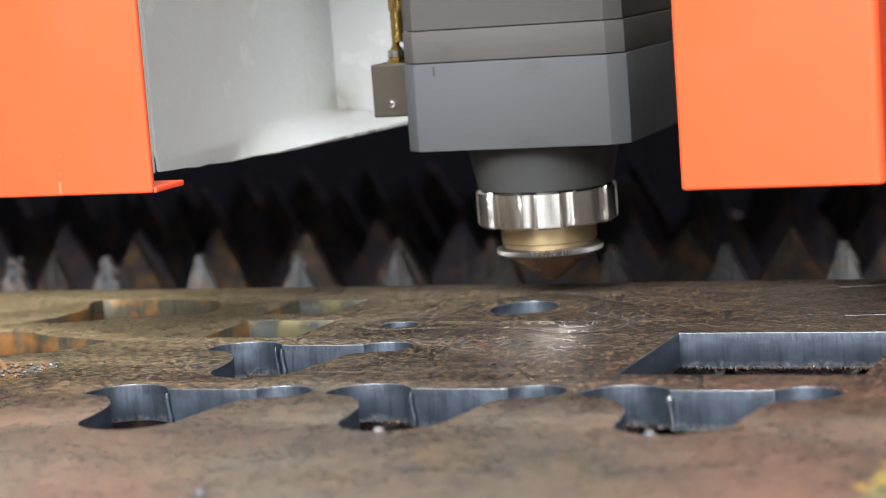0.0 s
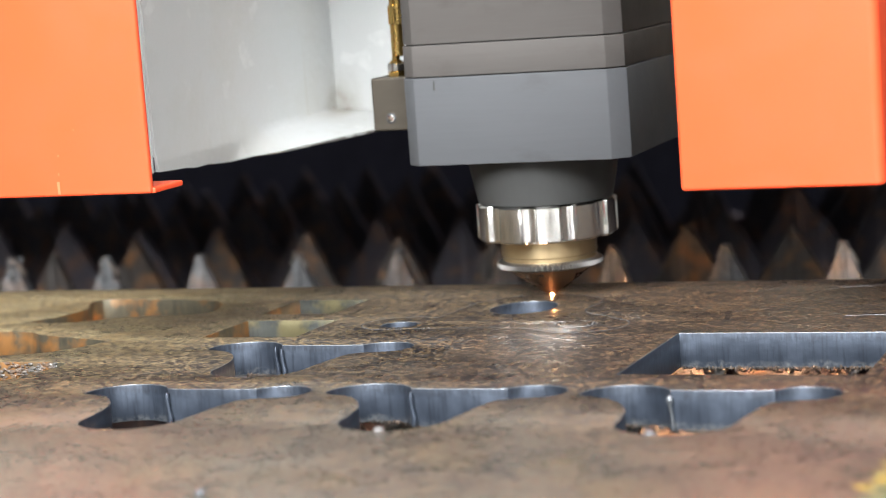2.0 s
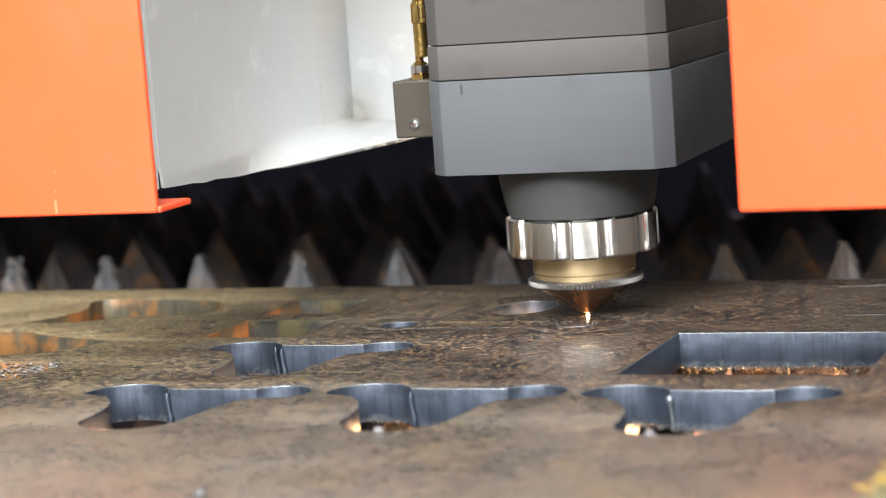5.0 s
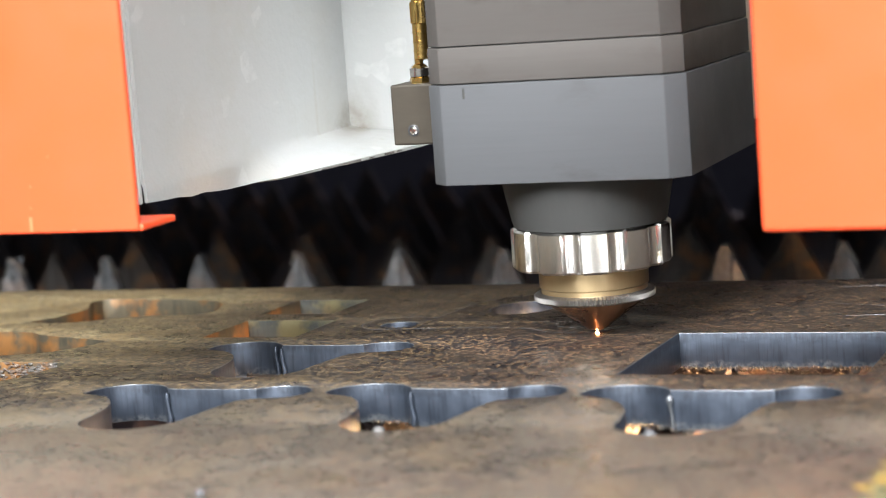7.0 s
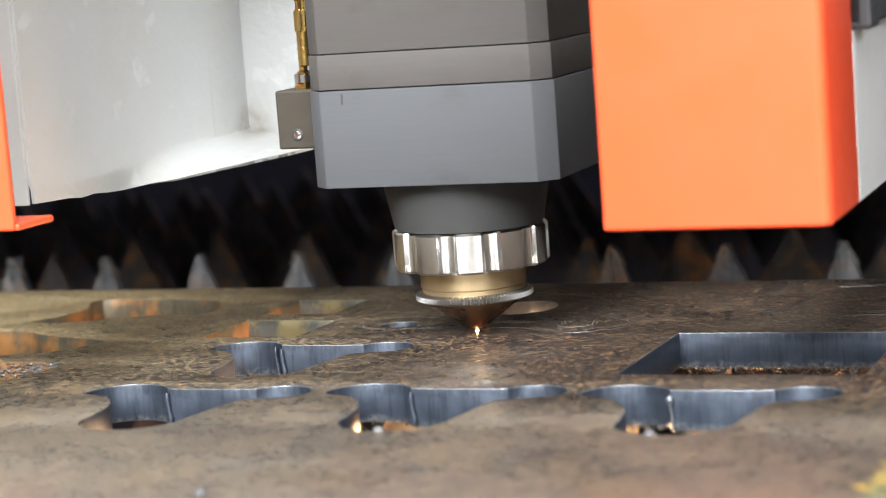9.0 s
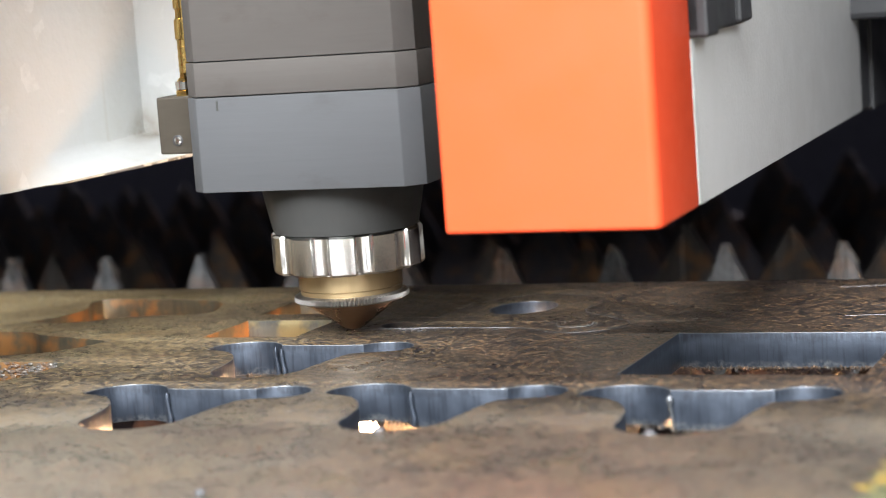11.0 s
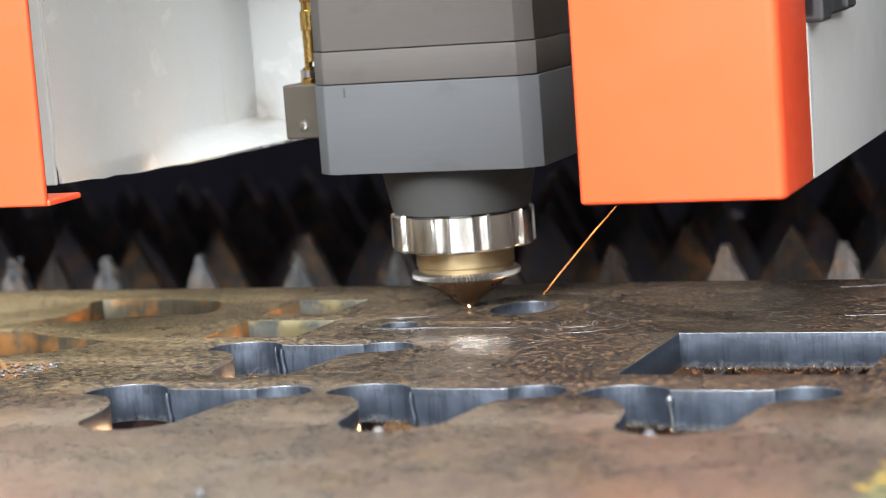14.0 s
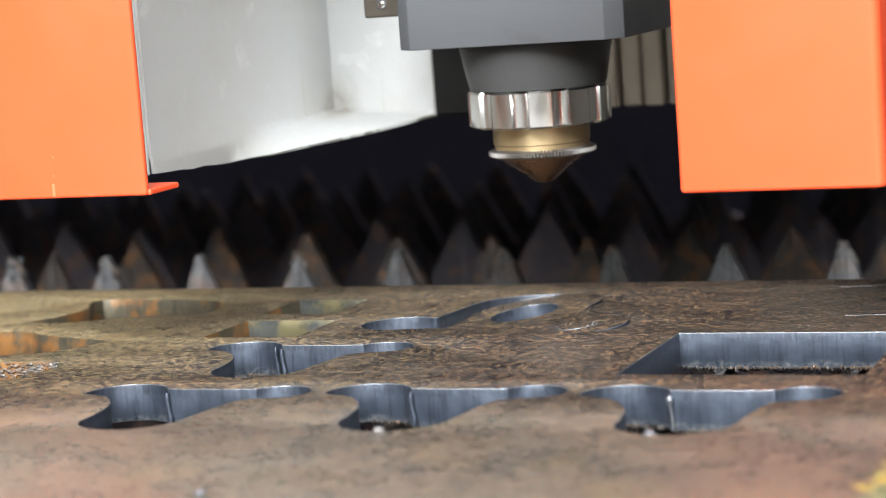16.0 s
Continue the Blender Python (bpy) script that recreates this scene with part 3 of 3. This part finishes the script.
for k in range(-5, 6):
    y = 213 + 88 * k
    tip = -24.0 if k == -3 else -8.6 if k < 0 else (-6.4 if k == 0 else -8.5)
    # row 0 takes the lit tone, row 1 the dim one, others the shaded
    material = M_SLAT_LIT if k == 0 else M_SLAT_DIM if k == 1 else M_SLAT
    ob = part("slat", slat_bm(-756 + {1: 5, -3: 11, 3: 14, 4: 27, 5: 8}.get(k, 0), 480, 40.0, 40 + k, tip), material, None)
    ob.location = (0, y * MM, 0)
    tagged(ob, "worn saw-toothed support slat with melted tips, coloured bright as the lit row" if k == 0 else "brown saw-toothed steel support slat, coloured dim as half in shade" if k == 1 else "charred saw-toothed steel support slat with melted tips, coloured dark for shade", "slat", "slats of the cutting bed")
    if k == 0:
        for j in range(10):
            if j != 2:
                smooth(part("slag_tip", tip_bm(-276 + 40 * j, tip - 1.5, j), M_PALE_SLAG, ob, "pale melted slag on the tooth"), 60)

def crust_bm(x0, x1, y, z, n, seed):
    """Tangled needles and drops frozen on a slat."""
    rng = random.Random(seed)
    bm = bmesh.new()
    for _ in range(n):
        c = Vector((rng.uniform(x0, x1), y + rng.gauss(0, 2.0), z - abs(rng.gauss(0, 4.0))))
        d = Vector((rng.gauss(0, 1), rng.gauss(0, 0.6), rng.gauss(0.3, 0.8))).normalized() * rng.uniform(1.0, 3.6)
        e = d.cross(Vector((0.3, 1, 0.2))).normalized() * rng.uniform(0.10, 0.30)
        f = d.cross(e).normalized() * rng.uniform(0.10, 0.30)
        v = [bm.verts.new((c + q) * MM) for q in (e, -0.5 * e + f, -0.5 * e - f, d)]
        for t in ((0, 1, 3), (1, 2, 3), (2, 0, 3), (2, 1, 0)):
            bm.faces.new([v[j] for j in t])
    return bm


for j, (x0, x1, y, z) in enumerate(((-92, -60, -51, -27), (52, 68, -51, -27), (-12, 22, 37, -27), (24, 84, 37, -14.5), (-62, -24, 37, -26))):
    tagged(part("slag_crust", crust_bm(x0, x1, y, z, int((x1 - x0) * 9), 70 + j), M_PALE_SLAG if j == 3 else M_SLAG, None), "tangled slag needles frozen onto the slat tips", "slag", "slag on the slats")



def tongue_bm(outline, y, seed):
    """A thin frozen splash of slag on the flank of a slat, bristling with needles."""
    rng = random.Random(seed)
    bm = bmesh.new()
    xs, zs = [p[0] for p in outline], [p[1] for p in outline]
    cx, cz = sum(xs) / len(xs), sum(zs) / len(zs)
    front = bm.verts.new((cx * MM, (y - 1.6) * MM, cz * MM))
    rim = [bm.verts.new((x * MM, (y - rng.uniform(0.2, 0.7)) * MM, z * MM)) for x, z in outline]
    back = [bm.verts.new((x * MM, (y + 1.6) * MM, z * MM)) for x, z in outline]
    for i in range(len(rim)):
        j = (i + 1) % len(rim)
        bm.faces.new((front, rim[i], rim[j])), bm.faces.new((rim[i], back[i], back[j], rim[j]))
    bm.faces.new(back)
    for _ in range(110):
        u, (x, z) = rng.random() ** 0.5, rng.choice(outline)
        c = Vector((cx + (x - cx) * u, y - 1.2, cz + (z - cz) * u))
        d = Vector((rng.uniform(0.4, 1.0), -0.25, rng.uniform(-0.3, 0.9))).normalized() * rng.uniform(1.0, 3.0)
        e = Vector((-d.z, 0, d.x)).normalized() * rng.uniform(0.08, 0.2)
        v = [bm.verts.new((c + q) * MM) for q in (e, -e, Vector((0, -0.25, 0)), d)]
        for t in ((0, 1, 3), (1, 2, 3), (2, 0, 3)):
            bm.faces.new([v[q] for q in t])
    bmesh.ops.recalc_face_normals(bm, faces=bm.faces[:])
    return bm


for j, outline in enumerate((((11, -28), (21.5, -28), (20.8, -32), (19.4, -37), (16.5, -39), (14, -38), (12, -33)),
                             ((-51, -28), (-36, -30.5), (-32, -33.2), (-38, -35), (-45, -37), (-50, -38), (-52, -34)))):
    tagged(part("slag_splash", tongue_bm(outline, 32.8, 90 + j), M_PALE_SLAG, None), "frozen needle-covered splash of slag on a slat", "slag", "slag on the slats")

# ---- cutting head; its origin is the laser's point under the nozzle ----
head = thing("cutting_head", "grey anodised laser cutting head with steel nut and copper nozzle", "cutting head")


def chamfered(hw, y0, y1, c):
    return [(-hw + c, y0), (hw - c, y0), (hw, y0 + c), (hw, y1), (-hw, y1), (-hw, y0 + c)]


smooth(part("lower_housing", prism_bm(chamfered(30.3, -24.8, 46, 4.2), 38.9, 61.8, 0.35), M_ANOD, head, "blue-grey anodised lower housing"), 20)
smooth(part("middle_housing", prism_bm(chamfered(30.0, -24.6, 46, 4.0), 62.05, 70.25, 0.3), M_ANOD2, head, "warm grey anodised ring plate"), 20)
smooth(part("upper_housing", prism_bm(chamfered(29.8, -24.5, 46, 4.0), 70.5, 170, 0.3), M_ANOD2, head, "warm grey anodised upper housing"), 20)
part("seam", prism_bm(chamfered(29.2, -23.9, 45, 4.0), 61.0, 71.0), M_BLACK, head, "dark seam between the housings")
smooth(part("neck", lathe_bm([(20.1, 39.2), (20.3, 38.2), (20.1, 36.8), (19.5, 33.5), (18.8, 30), (18.3, 27.6), (18.0, 26.6)], 72), M_NECK, head, "dark grey tapered neck"))


def scallop(a, r, z):
    if r < 17:
        return r
    k = ((a + radians(55.4)) * 11 / (2 * math.pi)) % 1.0
    d = min(k, 1 - k)
    return r - 1.5 * math.sqrt(max(0.0, 1 - (d / 0.22) ** 2))


smooth(part("clamping_nut", lathe_bm([(16.0, 16.6), (18.2, 16.6), (18.9, 17.2), (18.9, 25.9), (18.4, 26.4), (16.0, 26.4)], 264, scallop), M_STEEL, head, "polished scalloped steel clamping nut"), 28)
smooth(part("ceramic_holder", lathe_bm([(12.0, 17.0), (12.9, 16.6), (12.95, 12.0), (12.6, 11.6), (12.6, 10.2)], 72), M_PALE, head, "pale brass nozzle holder"))


def knurl(a, r, z):
    return r + (0.36 if r > 13.5 else 0.0) * math.cos(a * 96)


smooth(part("knurled_flange", lathe_bm([(12.0, 10.6), (13.2, 10.6), (14.0, 10.0), (14.0, 8.9), (13.3, 8.4), (12.0, 8.3)], 384, knurl), M_KNURL, head, "knurled steel flange of the nozzle"), 40)
smooth(part("nozzle", lathe_bm([(12.6, 8.5), (12.3, 8.2), (11.5, 7.8), (2.3, 1.15), (1.7, 0.95), (0.9, 0.95)], 72), M_COPPER, head, "worn copper nozzle cone"))
part("stain", box_bm(-20.7, -20.1, -24.84, -24.6, 58.6, 61.0, 0.02, 1), M_NECK, head, "dark drip stain on the housing")
sensor = part("sensor_block", box_bm(-42.6, -30.4, -13.7, 6, 47.6, 61.8, 0.5), M_BLOCK, head, "bronze grey sensor block with a screw hole")
# a black disc stands in for the shade in the hole
part("hole_shade_disc", moved(lathe_bm([(1.3, -0.4), (1.42, 0.0), (1.42, 0.12), (1.2, 0.2)], 28), -37.4, -13.75, 51, 90), M_BLACK, sensor, "black disc for the shade inside a countersunk hole")
part("screw", moved(lathe_bm([(0.8, -0.2), (0.95, 0.1), (0.95, 0.3), (0.5, 0.4)], 24), -37.3, -13.75, 51, 90), M_STEEL, sensor, "small bright screw")
part("screw", moved(lathe_bm([(0.5, -0.6), (0.7, -0.5), (0.7, 0.5), (0.4, 0.7)], 20), -31.6, -13.8, 48.9, 90), M_STEEL, sensor, "small bright screw")
fitting = part("hose_fitting", moved(lathe_bm([(2.6, 61.8), (2.6, 63.0), (2.0, 63.3), (2.2, 65.4), (1.6, 66), (1.1, 66.3), (1.1, 69)], 6), -36.6, -9, 0), M_BRASS, head, "brass hose fitting")
smooth(part("steel_collar", moved(lathe_bm([(1.9, 63.2), (2.35, 63.4), (2.35, 65.2), (1.9, 65.5)], 28), -36.6, -9, 0), M_STEEL, fitting, "steel collar"))
smooth(part("connector", moved(lathe_bm([(1.3, 67.2), (1.75, 67.5), (1.75, 75.6), (2.0, 75.8), (2.0, 80.5), (1.5, 81), (1.5, 83), (1.9, 83.4), (1.9, 95)], 36, lambda a, r, z: r + (0.12 * math.cos(a * 14) if z > 75.7 else 0)), -35.8, -9, 0), M_BRASS, fitting, "knurled brass connector"))
for z in (69.0, 71.2, 73.4):
    part("groove_ring", moved(lathe_bm([(1.6, z), (1.86, z + 0.1), (1.86, z + 0.5), (1.6, z + 0.6)], 28), -35.8, -9, 0), M_BRASS, fitting)

# ---- left cover: orange front, white tray behind it ----
cover = thing("side_cover", "orange front panel with an open white sheet-metal tray behind", "machine cover", "covers of the gantry")
smooth(part("front_panel", box_bm(-107.4, -64.3, -101.2, -99.4, 37.2, 330, 0.7, 3), M_ORANGE, cover, "bright orange powder-coated front panel"), 30)
part("bottom_flange", box_bm(-107.0, -63.6, -100.4, -86.0, 37.2, 38.6, 0.4), M_ORANGE, cover, "bent orange bottom flange")
part("left_return", box_bm(-107.4, -105.9, -100.2, -84, 38.0, 330, 0.4), M_ORANGE, cover, "bent orange side return")


def tray_bm():
    """White side wall that bends into a floor which widens to the back."""
    bm = bmesh.new()
    grid = []
    for y in (-57.5, -50, -44, -38, -32, -26, -20, -15, -10, -4, 4, 12, 20, 28, 36, 44):
        u = (y + 57.5) / 101.5
        xw, zj = -86.6 + 8 * u, 39.6 + 3.0 * u
        if y <= -15:
            k = (y + 57.5) / 42.5
            xe, ze = -86.0 + 2.0 * k, 37.6 - 1.6 * k
        else:
            k = (y + 15) / 59
            xe, ze = -84 + 37.5 * k, 35.7 + 5.3 * k
        ze += 0.25 * math.sin(y * 1.7) - (1.1 * math.sin(math.pi * k) if y > -15 else 0)
        prof = [(xw, 330), (xw, 200), (xw, 60), (xw, zj + 3), (xw + 0.5, zj + 1.2)]
        prof += [(xw + 0.5 + (xe - xw - 0.5) * q, zj + 0.4 + (ze - zj - 0.4) * q) for q in (0.12, 0.4, 0.7, 0.9, 1.0)]
        grid.append([bm.verts.new((px * MM, y * MM, pz * MM)) for px, pz in prof])
    for a, b in zip(grid, grid[1:]):
        for i in range(len(a) - 1):
            bm.faces.new((a[i], a[i + 1], b[i + 1], b[i]))
    bmesh.ops.recalc_face_normals(bm, faces=bm.faces[:])
    bmesh.ops.solidify(bm, geom=bm.faces[:], thickness=0.9 * MM)
    return bm


smooth(part("tray", tray_bm(), M_TRAY, cover, "white powder-coated tray, chipped and dirty along its lower edge"), 40)
part("back_panel", box_bm(-84, -46, 44.2, 45.6, 40.8, 330, 0.4), M_TRAY, cover, "white back panel")
rng = random.Random(8)
for k in range(14):
    q = rng.random()
    y, x, z = -15 + 59 * q, -84 + 37.5 * q, 36.05 + 5.0 * q - 0.8 * math.sin(math.pi * q)
    bm = box_bm(-0.25, 0.25, -1, 1, -0.35, 0.35, 0.05, 1)
    bmesh.ops.scale(bm, vec=(1, rng.uniform(0.5, 3.5), rng.uniform(0.4, 1.0)), verts=bm.verts[:])
    part("paint_chip", moved(bm, x, y, z, 4.5, 0, -32.4), M_EDGE_DIRT, cover, "dark chip in the tray edge")
# added liner: its white back keeps orange bounce off the tray wall
part("bounce_liner", box_bm(-105.8, -66, -99.35, -98.6, 41, 330, 0.2), M_WHITE, cover, "added white liner that stops orange bounce behind the front panel")
# not a known part: added out of view to shade the back panel
part("tray_shade_panel", box_bm(-107, -46, -99, 46, 150, 152, 0.4), M_WHITE, cover, "unseen white panel added to shade the tray back")
part("edge_strip", box_bm(-106, -86.4, -58.6, -57.4, 37.4, 330, 0.3), M_WHITE, cover, "white folded edge strip")

for x, z, w, h in ((-88.9, 39.2, 0.36, 1.5), (-88.6, 42.6, 0.15, 0.3), (-88.2, 47.0, 0.2, 0.2), (-79.0, 37.75, 0.4, 0.12), (-83.5, 53.0, 0.12, 0.15)):
    part("scratch", box_bm(x - w, x + w, -101.26, -101.0, z - h, z + h, 0.05, 1), M_CHIP, cover, "pale scratch in the paint")

# ---- right cover ----
cover2 = thing("side_cover", "orange front cover with a grey side panel and black latch", "machine cover", "covers of the gantry")
smooth(part("front_panel", prism_bm([(60.3, -91.5), (103.2, -91.5), (104.6, -90.1), (104.6, -59.6), (60.3, -59.6)], 32.6, 330, 0.9, 3), M_ORANGE, cover2, "bright orange powder-coated front cover"), 30)
part("edge_strip", box_bm(70, 104.6, -59.4, -55.4, 32.9, 330, 0.5), M_WHITE, cover2, "white folded edge of the side panel")
smooth(part("side_panel", box_bm(70, 104.2, -55.4, 149, 32.4, 330, 0.8), M_GREY, cover2, "grey powder-coated side panel"), 30)
part("gasket", box_bm(72, 103.0, 149, 172, 32.0, 330, 0.8), M_BLACK, cover2, "black rubber gasket")
part("rear_panel", box_bm(72, 104.0, 172, 240, 31, 330, 0.5), M_BLACK, cover2, "dark rear panel")
latch = part("latch", box_bm(103, 107, -60, -17, 67.8, 120, 0.8), M_BLACK, cover2, "black latch block")
part("latch_rib", box_bm(103, 108.5, -60, -50, 67.2, 120, 0.8), M_BLACK, latch)
part("latch_rib", box_bm(103, 108.5, -28, -17, 68.4, 120, 0.8), M_BLACK, latch)
part("screw", moved(lathe_bm([(1.6, -0.5), (1.6, 0.6), (1.0, 0.9)], 20), 107.2, -39, 76, 0, 90), M_BRASS, latch, "small brass screw")

# ---- gantry beam behind the head ----
beam = thing("gantry_beam", "dark gantry beam with beige pleated bellows behind the head", "gantry beam")
# beam made taller and wider than seen, to shade the slats behind
part("beam_body", box_bm(-800, 800, 135, 260, 60, 860, 2), M_BLACK, beam, "dark beam body, oversized to shade the bed behind")
for k in range(15):
    x = -48 + k * 7.5
    part("pleat", box_bm(x, x + 6.0, 119 + 2 * (k % 2), 134.8, 35.0, 330, 0.8), M_BEIGE, beam)
part("cable_bracket", box_bm(-86, -52, 118, 134.8, 34.6, 330, 1.2), M_BLACK, beam, "dark grey cable bracket")
for k in range(10):
    x = -260 + k * 7.5
    part("pleat", box_bm(x, x + 6.0, 119 + 2 * (k % 2), 134.8, 35.0, 330, 0.8), M_BLOCK, beam)

# ---- laser jet: white-hot sparks blown down through the cut ----
jet = thing("spark_jet", "glowing jet of molten sparks blown below the nozzle", "spark jet")
part("hot_spot", lathe_bm([(0.16, 0.20), (0.32, 0.05), (0.36, -0.6)], 16), M_HOT, jet, "white-hot melt in the cut")
part("spark_stream", lathe_bm([(0.4, -14), (2.2, -18), (4.8, -26), (5.6, -38), (4.8, -58), (1.5, -80)], 20), M_JET, jet, "glowing stream of sparks")

def spark(length, bend):
    ob = part("spark", lathe_bm([(0.02, 0), (0.05, length * 0.2), (0.07, length * 0.75), (0.02, length)], 6), M_SPARK, None)
    for v in ob.data.vertices:
        v.co.x += bend * (v.co.z / (length * MM)) ** 2 * MM
    return tagged(ob, "thin glowing orange spark flying off the cut", "spark", "sparks")


SPARKS = [(spark(32, 1.5), 14.0, (-6, 38, 1.0), 40), (spark(9, 0.4), 13.5, (-8, 40, 1.5), 35), (spark(6, 0.3), 13.5, (-2, 40, 1.0), 20),
          (spark(18, 0.6), 2.5, (8.7, 46, 12.5), 49), (spark(36, 1.0), 2.5, (14.3, 46, 8.9), 65), (spark(4, 0.1), 2.5, (46.2, 46, 3.2), 8)]

# ---- motion ----
# seconds, x, y, height of the head, height of the gantry, in millimetres
TRACK = [
    (0.0, -5.93, 47.05, 3.54, 5.65), (0.5, -5.80, 46.7, 2.16, 5.64), (1.0, -5.75, 46.5, 0.87, 5.63), (1.5, -5.75, 46.5, -0.08, 5.63),
    (2.0, -5.87, 46.30, -0.06, 5.63), (2.5, -4.03, 43.13, 0.01, 5.54), (3.0, 4.51, 39.63, 0.02, 5.44), (3.5, 10.27, 33.26, 0.07, 5.26),
    (4.0, 12.42, 24.51, 0.05, 5.01), (4.2, 12.32, 21.43, 0.08, 4.92), (4.7, 13.2, 13.5, 0.10, 4.70), (5.3, 18.0, 5.8, 0.12, 4.45),
    (5.9, 25.5, 0.8, 0.14, 4.28), (6.3, 28.66, -6.26, 0.15, 4.13), (6.5, 29.23, -10.90, 0.21, 3.99), (7.0, 25.64, -18.98, 0.22, 3.75),
    (7.5, 17.95, -22.24, 0.18, 3.65), (8.0, 9.46, -18.32, 0.17, 3.76), (8.5, 2.62, -14.03, 0.13, 3.87), (9.0, -6.39, -13.81, 0.0, 3.87),
    (9.2, -9.99, -13.38, 0.0, 3.88), (9.8, -20.5, -13.2, -0.06, 3.88), (10.4, -31.0, -14.6, -0.12, 3.86), (10.9, -38.2, -13.4, -0.18, 3.90),
    (11.3, -41.36, -9.26, -0.22, 3.97), (11.5, -41.22, -7.98, -0.21, 4.00), (12.0, -38.58, 1.00, -0.13, 4.27), (12.5, -31.08, 4.41, -0.03, 4.38),
    (13.0, -24.19, 9.39, 0.0, 4.53), (13.5, -23.13, 18.19, -0.09, 4.79), (14.0, -23.17, 27.44, -0.12, 5.06), (14.5, -20.80, 35.03, -0.2, 5.28),
    (15.0, -14.42, 40.91, -0.04, 5.46), (15.5, -6.22, 42.74, 0.0, 5.52), (15.6, -5.3, 42.7, 0.0, 5.54), (15.7, -5.1, 42.6, 2.2, 5.54),
    (15.8, -5.02, 42.5, 13.2, 5.54), (15.9, -5.02, 42.5, 22.5, 5.54), (15.97, -5.02, 42.5, 30.1, 5.54), (16.0, -5.02, 42.48, 30.20, 5.54)]
LEAN = (1.6765, -0.0615)


def tube_bm(points, r):
    """A thin bead along a line, in millimetres."""
    bm = bmesh.new()
    rings = []
    for i, (x, y) in enumerate(points):
        x0, y0 = points[max(i - 1, 0)]
        x1, y1 = points[min(i + 1, len(points) - 1)]
        d = Vector((x1 - x0, y1 - y0)).normalized()
        rings.append([bm.verts.new(((x - d.y * r * a) * MM, (y + d.x * r * a) * MM, b * MM)) for a, b in ((1, -0.1), (0.5, r), (-0.5, r), (-1, -0.1))])
    for a, b in zip(rings, rings[1:]):
        for i in range(3):
            bm.faces.new((a[i], a[i + 1], b[i + 1], b[i]))
    bmesh.ops.recalc_face_normals(bm, faces=bm.faces[:])
    return bm


def cut_line():
    """Pieces of the bright cut edge, each with the time at which the beam has passed it."""
    rows = [r for r in TRACK if 2.4 < r[0] < 15.55]
    made = []
    for a, b in zip(rows, rows[1:]):
        i = rows.index(a)
        p, q = rows[max(i - 1, 0)], rows[min(i + 2, len(rows) - 1)]
        pts = []
        for k in range(9):
            u = k / 8
            w = (-0.5 * u + u * u - 0.5 * u ** 3, 1 - 2.5 * u * u + 1.5 * u ** 3, 0.5 * u + 2 * u * u - 1.5 * u ** 3, -0.5 * u * u + 0.5 * u ** 3)
            pts.append(tuple(sum(c * r[j] for c, r in zip(w, (p, a, b, q))) + (4.6 if j == 2 else 0) for j in (1, 2)))
        made.append((part("kerf_edge", tube_bm(pts, 0.10), M_CUT_EDGE, bracket), b[0]))
    return made


for line in (((70.5, 53.5), (74, 55), (79, 56.4), (86, 57)), ((66, 33), (69, 29.5), (76, 25), (84, 21.8), (92, 20.5)), ((80.2, 5.2), (86, 6.2), (93, 6.6)),
             ((72, 55), (67, 50), (64.5, 42), (66, 33))):
    part("kerf_edge", tube_bm(line, 0.10), M_CUT_EDGE, sheet)
KERF = cut_line()


def motions():
    walk(head, [(t, pose(x * MM, y * MM, z * MM, *LEAN)) for t, x, y, z, c in TRACK])
    gantry = [(t, pose(x * MM, y * MM, c * MM, *LEAN)) for t, x, y, z, c in TRACK]
    for ob in (cover, cover2, beam):
        walk(ob, gantry)
    # the jet waits inside the head until the beam is on
    rows = []
    for t, x, y, z, c in TRACK:
        on = 2.0 <= t < 15.59
        if t == 2.0:
            rows.append((1.93, pose(x * MM, y * MM, z * MM + 0.125)))
        if t == 15.6:
            rows.append((15.53, pose(x * MM, y * MM, z * MM)))
        rows.append((t, pose(x * MM, y * MM, z * MM + (0 if on else 0.125))))
    walk(jet, rows)
    # cut free, the bracket tips down on its heavy side
    edge, turn = Vector((-3, 48, 0)) * MM, Vector((-0.406, 0.914, 0))
    free = Matrix.Translation(edge) @ Matrix.Rotation(-0.1, 4, turn) @ Matrix.Translation(-edge)
    flat = pose(0, 0, 0)
    for ob in (bracket, disc):
        walk(ob, [(0.0, flat), (15.5, flat), (15.6, free), (16.0, free)])
    # sparks wait under the sheet, fly for an instant and fall back
    for ob, t, (x, y, z), lean in SPARKS:
        rest = pose(x * MM, (y + 12) * MM, -0.10, 0, 90, 0)
        fly = pose(x * MM, y * MM, z * MM, 0, lean, 0)
        walk(ob, [(0.0, rest), (t - 0.07, rest), (t - 0.03, fly), (t + 0.03, fly), (t + 0.07, rest), (16.0, rest)])
    # the cut edge shows once the beam has passed
    for ob, t in KERF:
        walk(ob, [(0.0, pose(0, 0, -0.0012)), (t - 0.1, pose(0, 0, -0.0012)), (t, flat), (16.0, flat)])


motions()
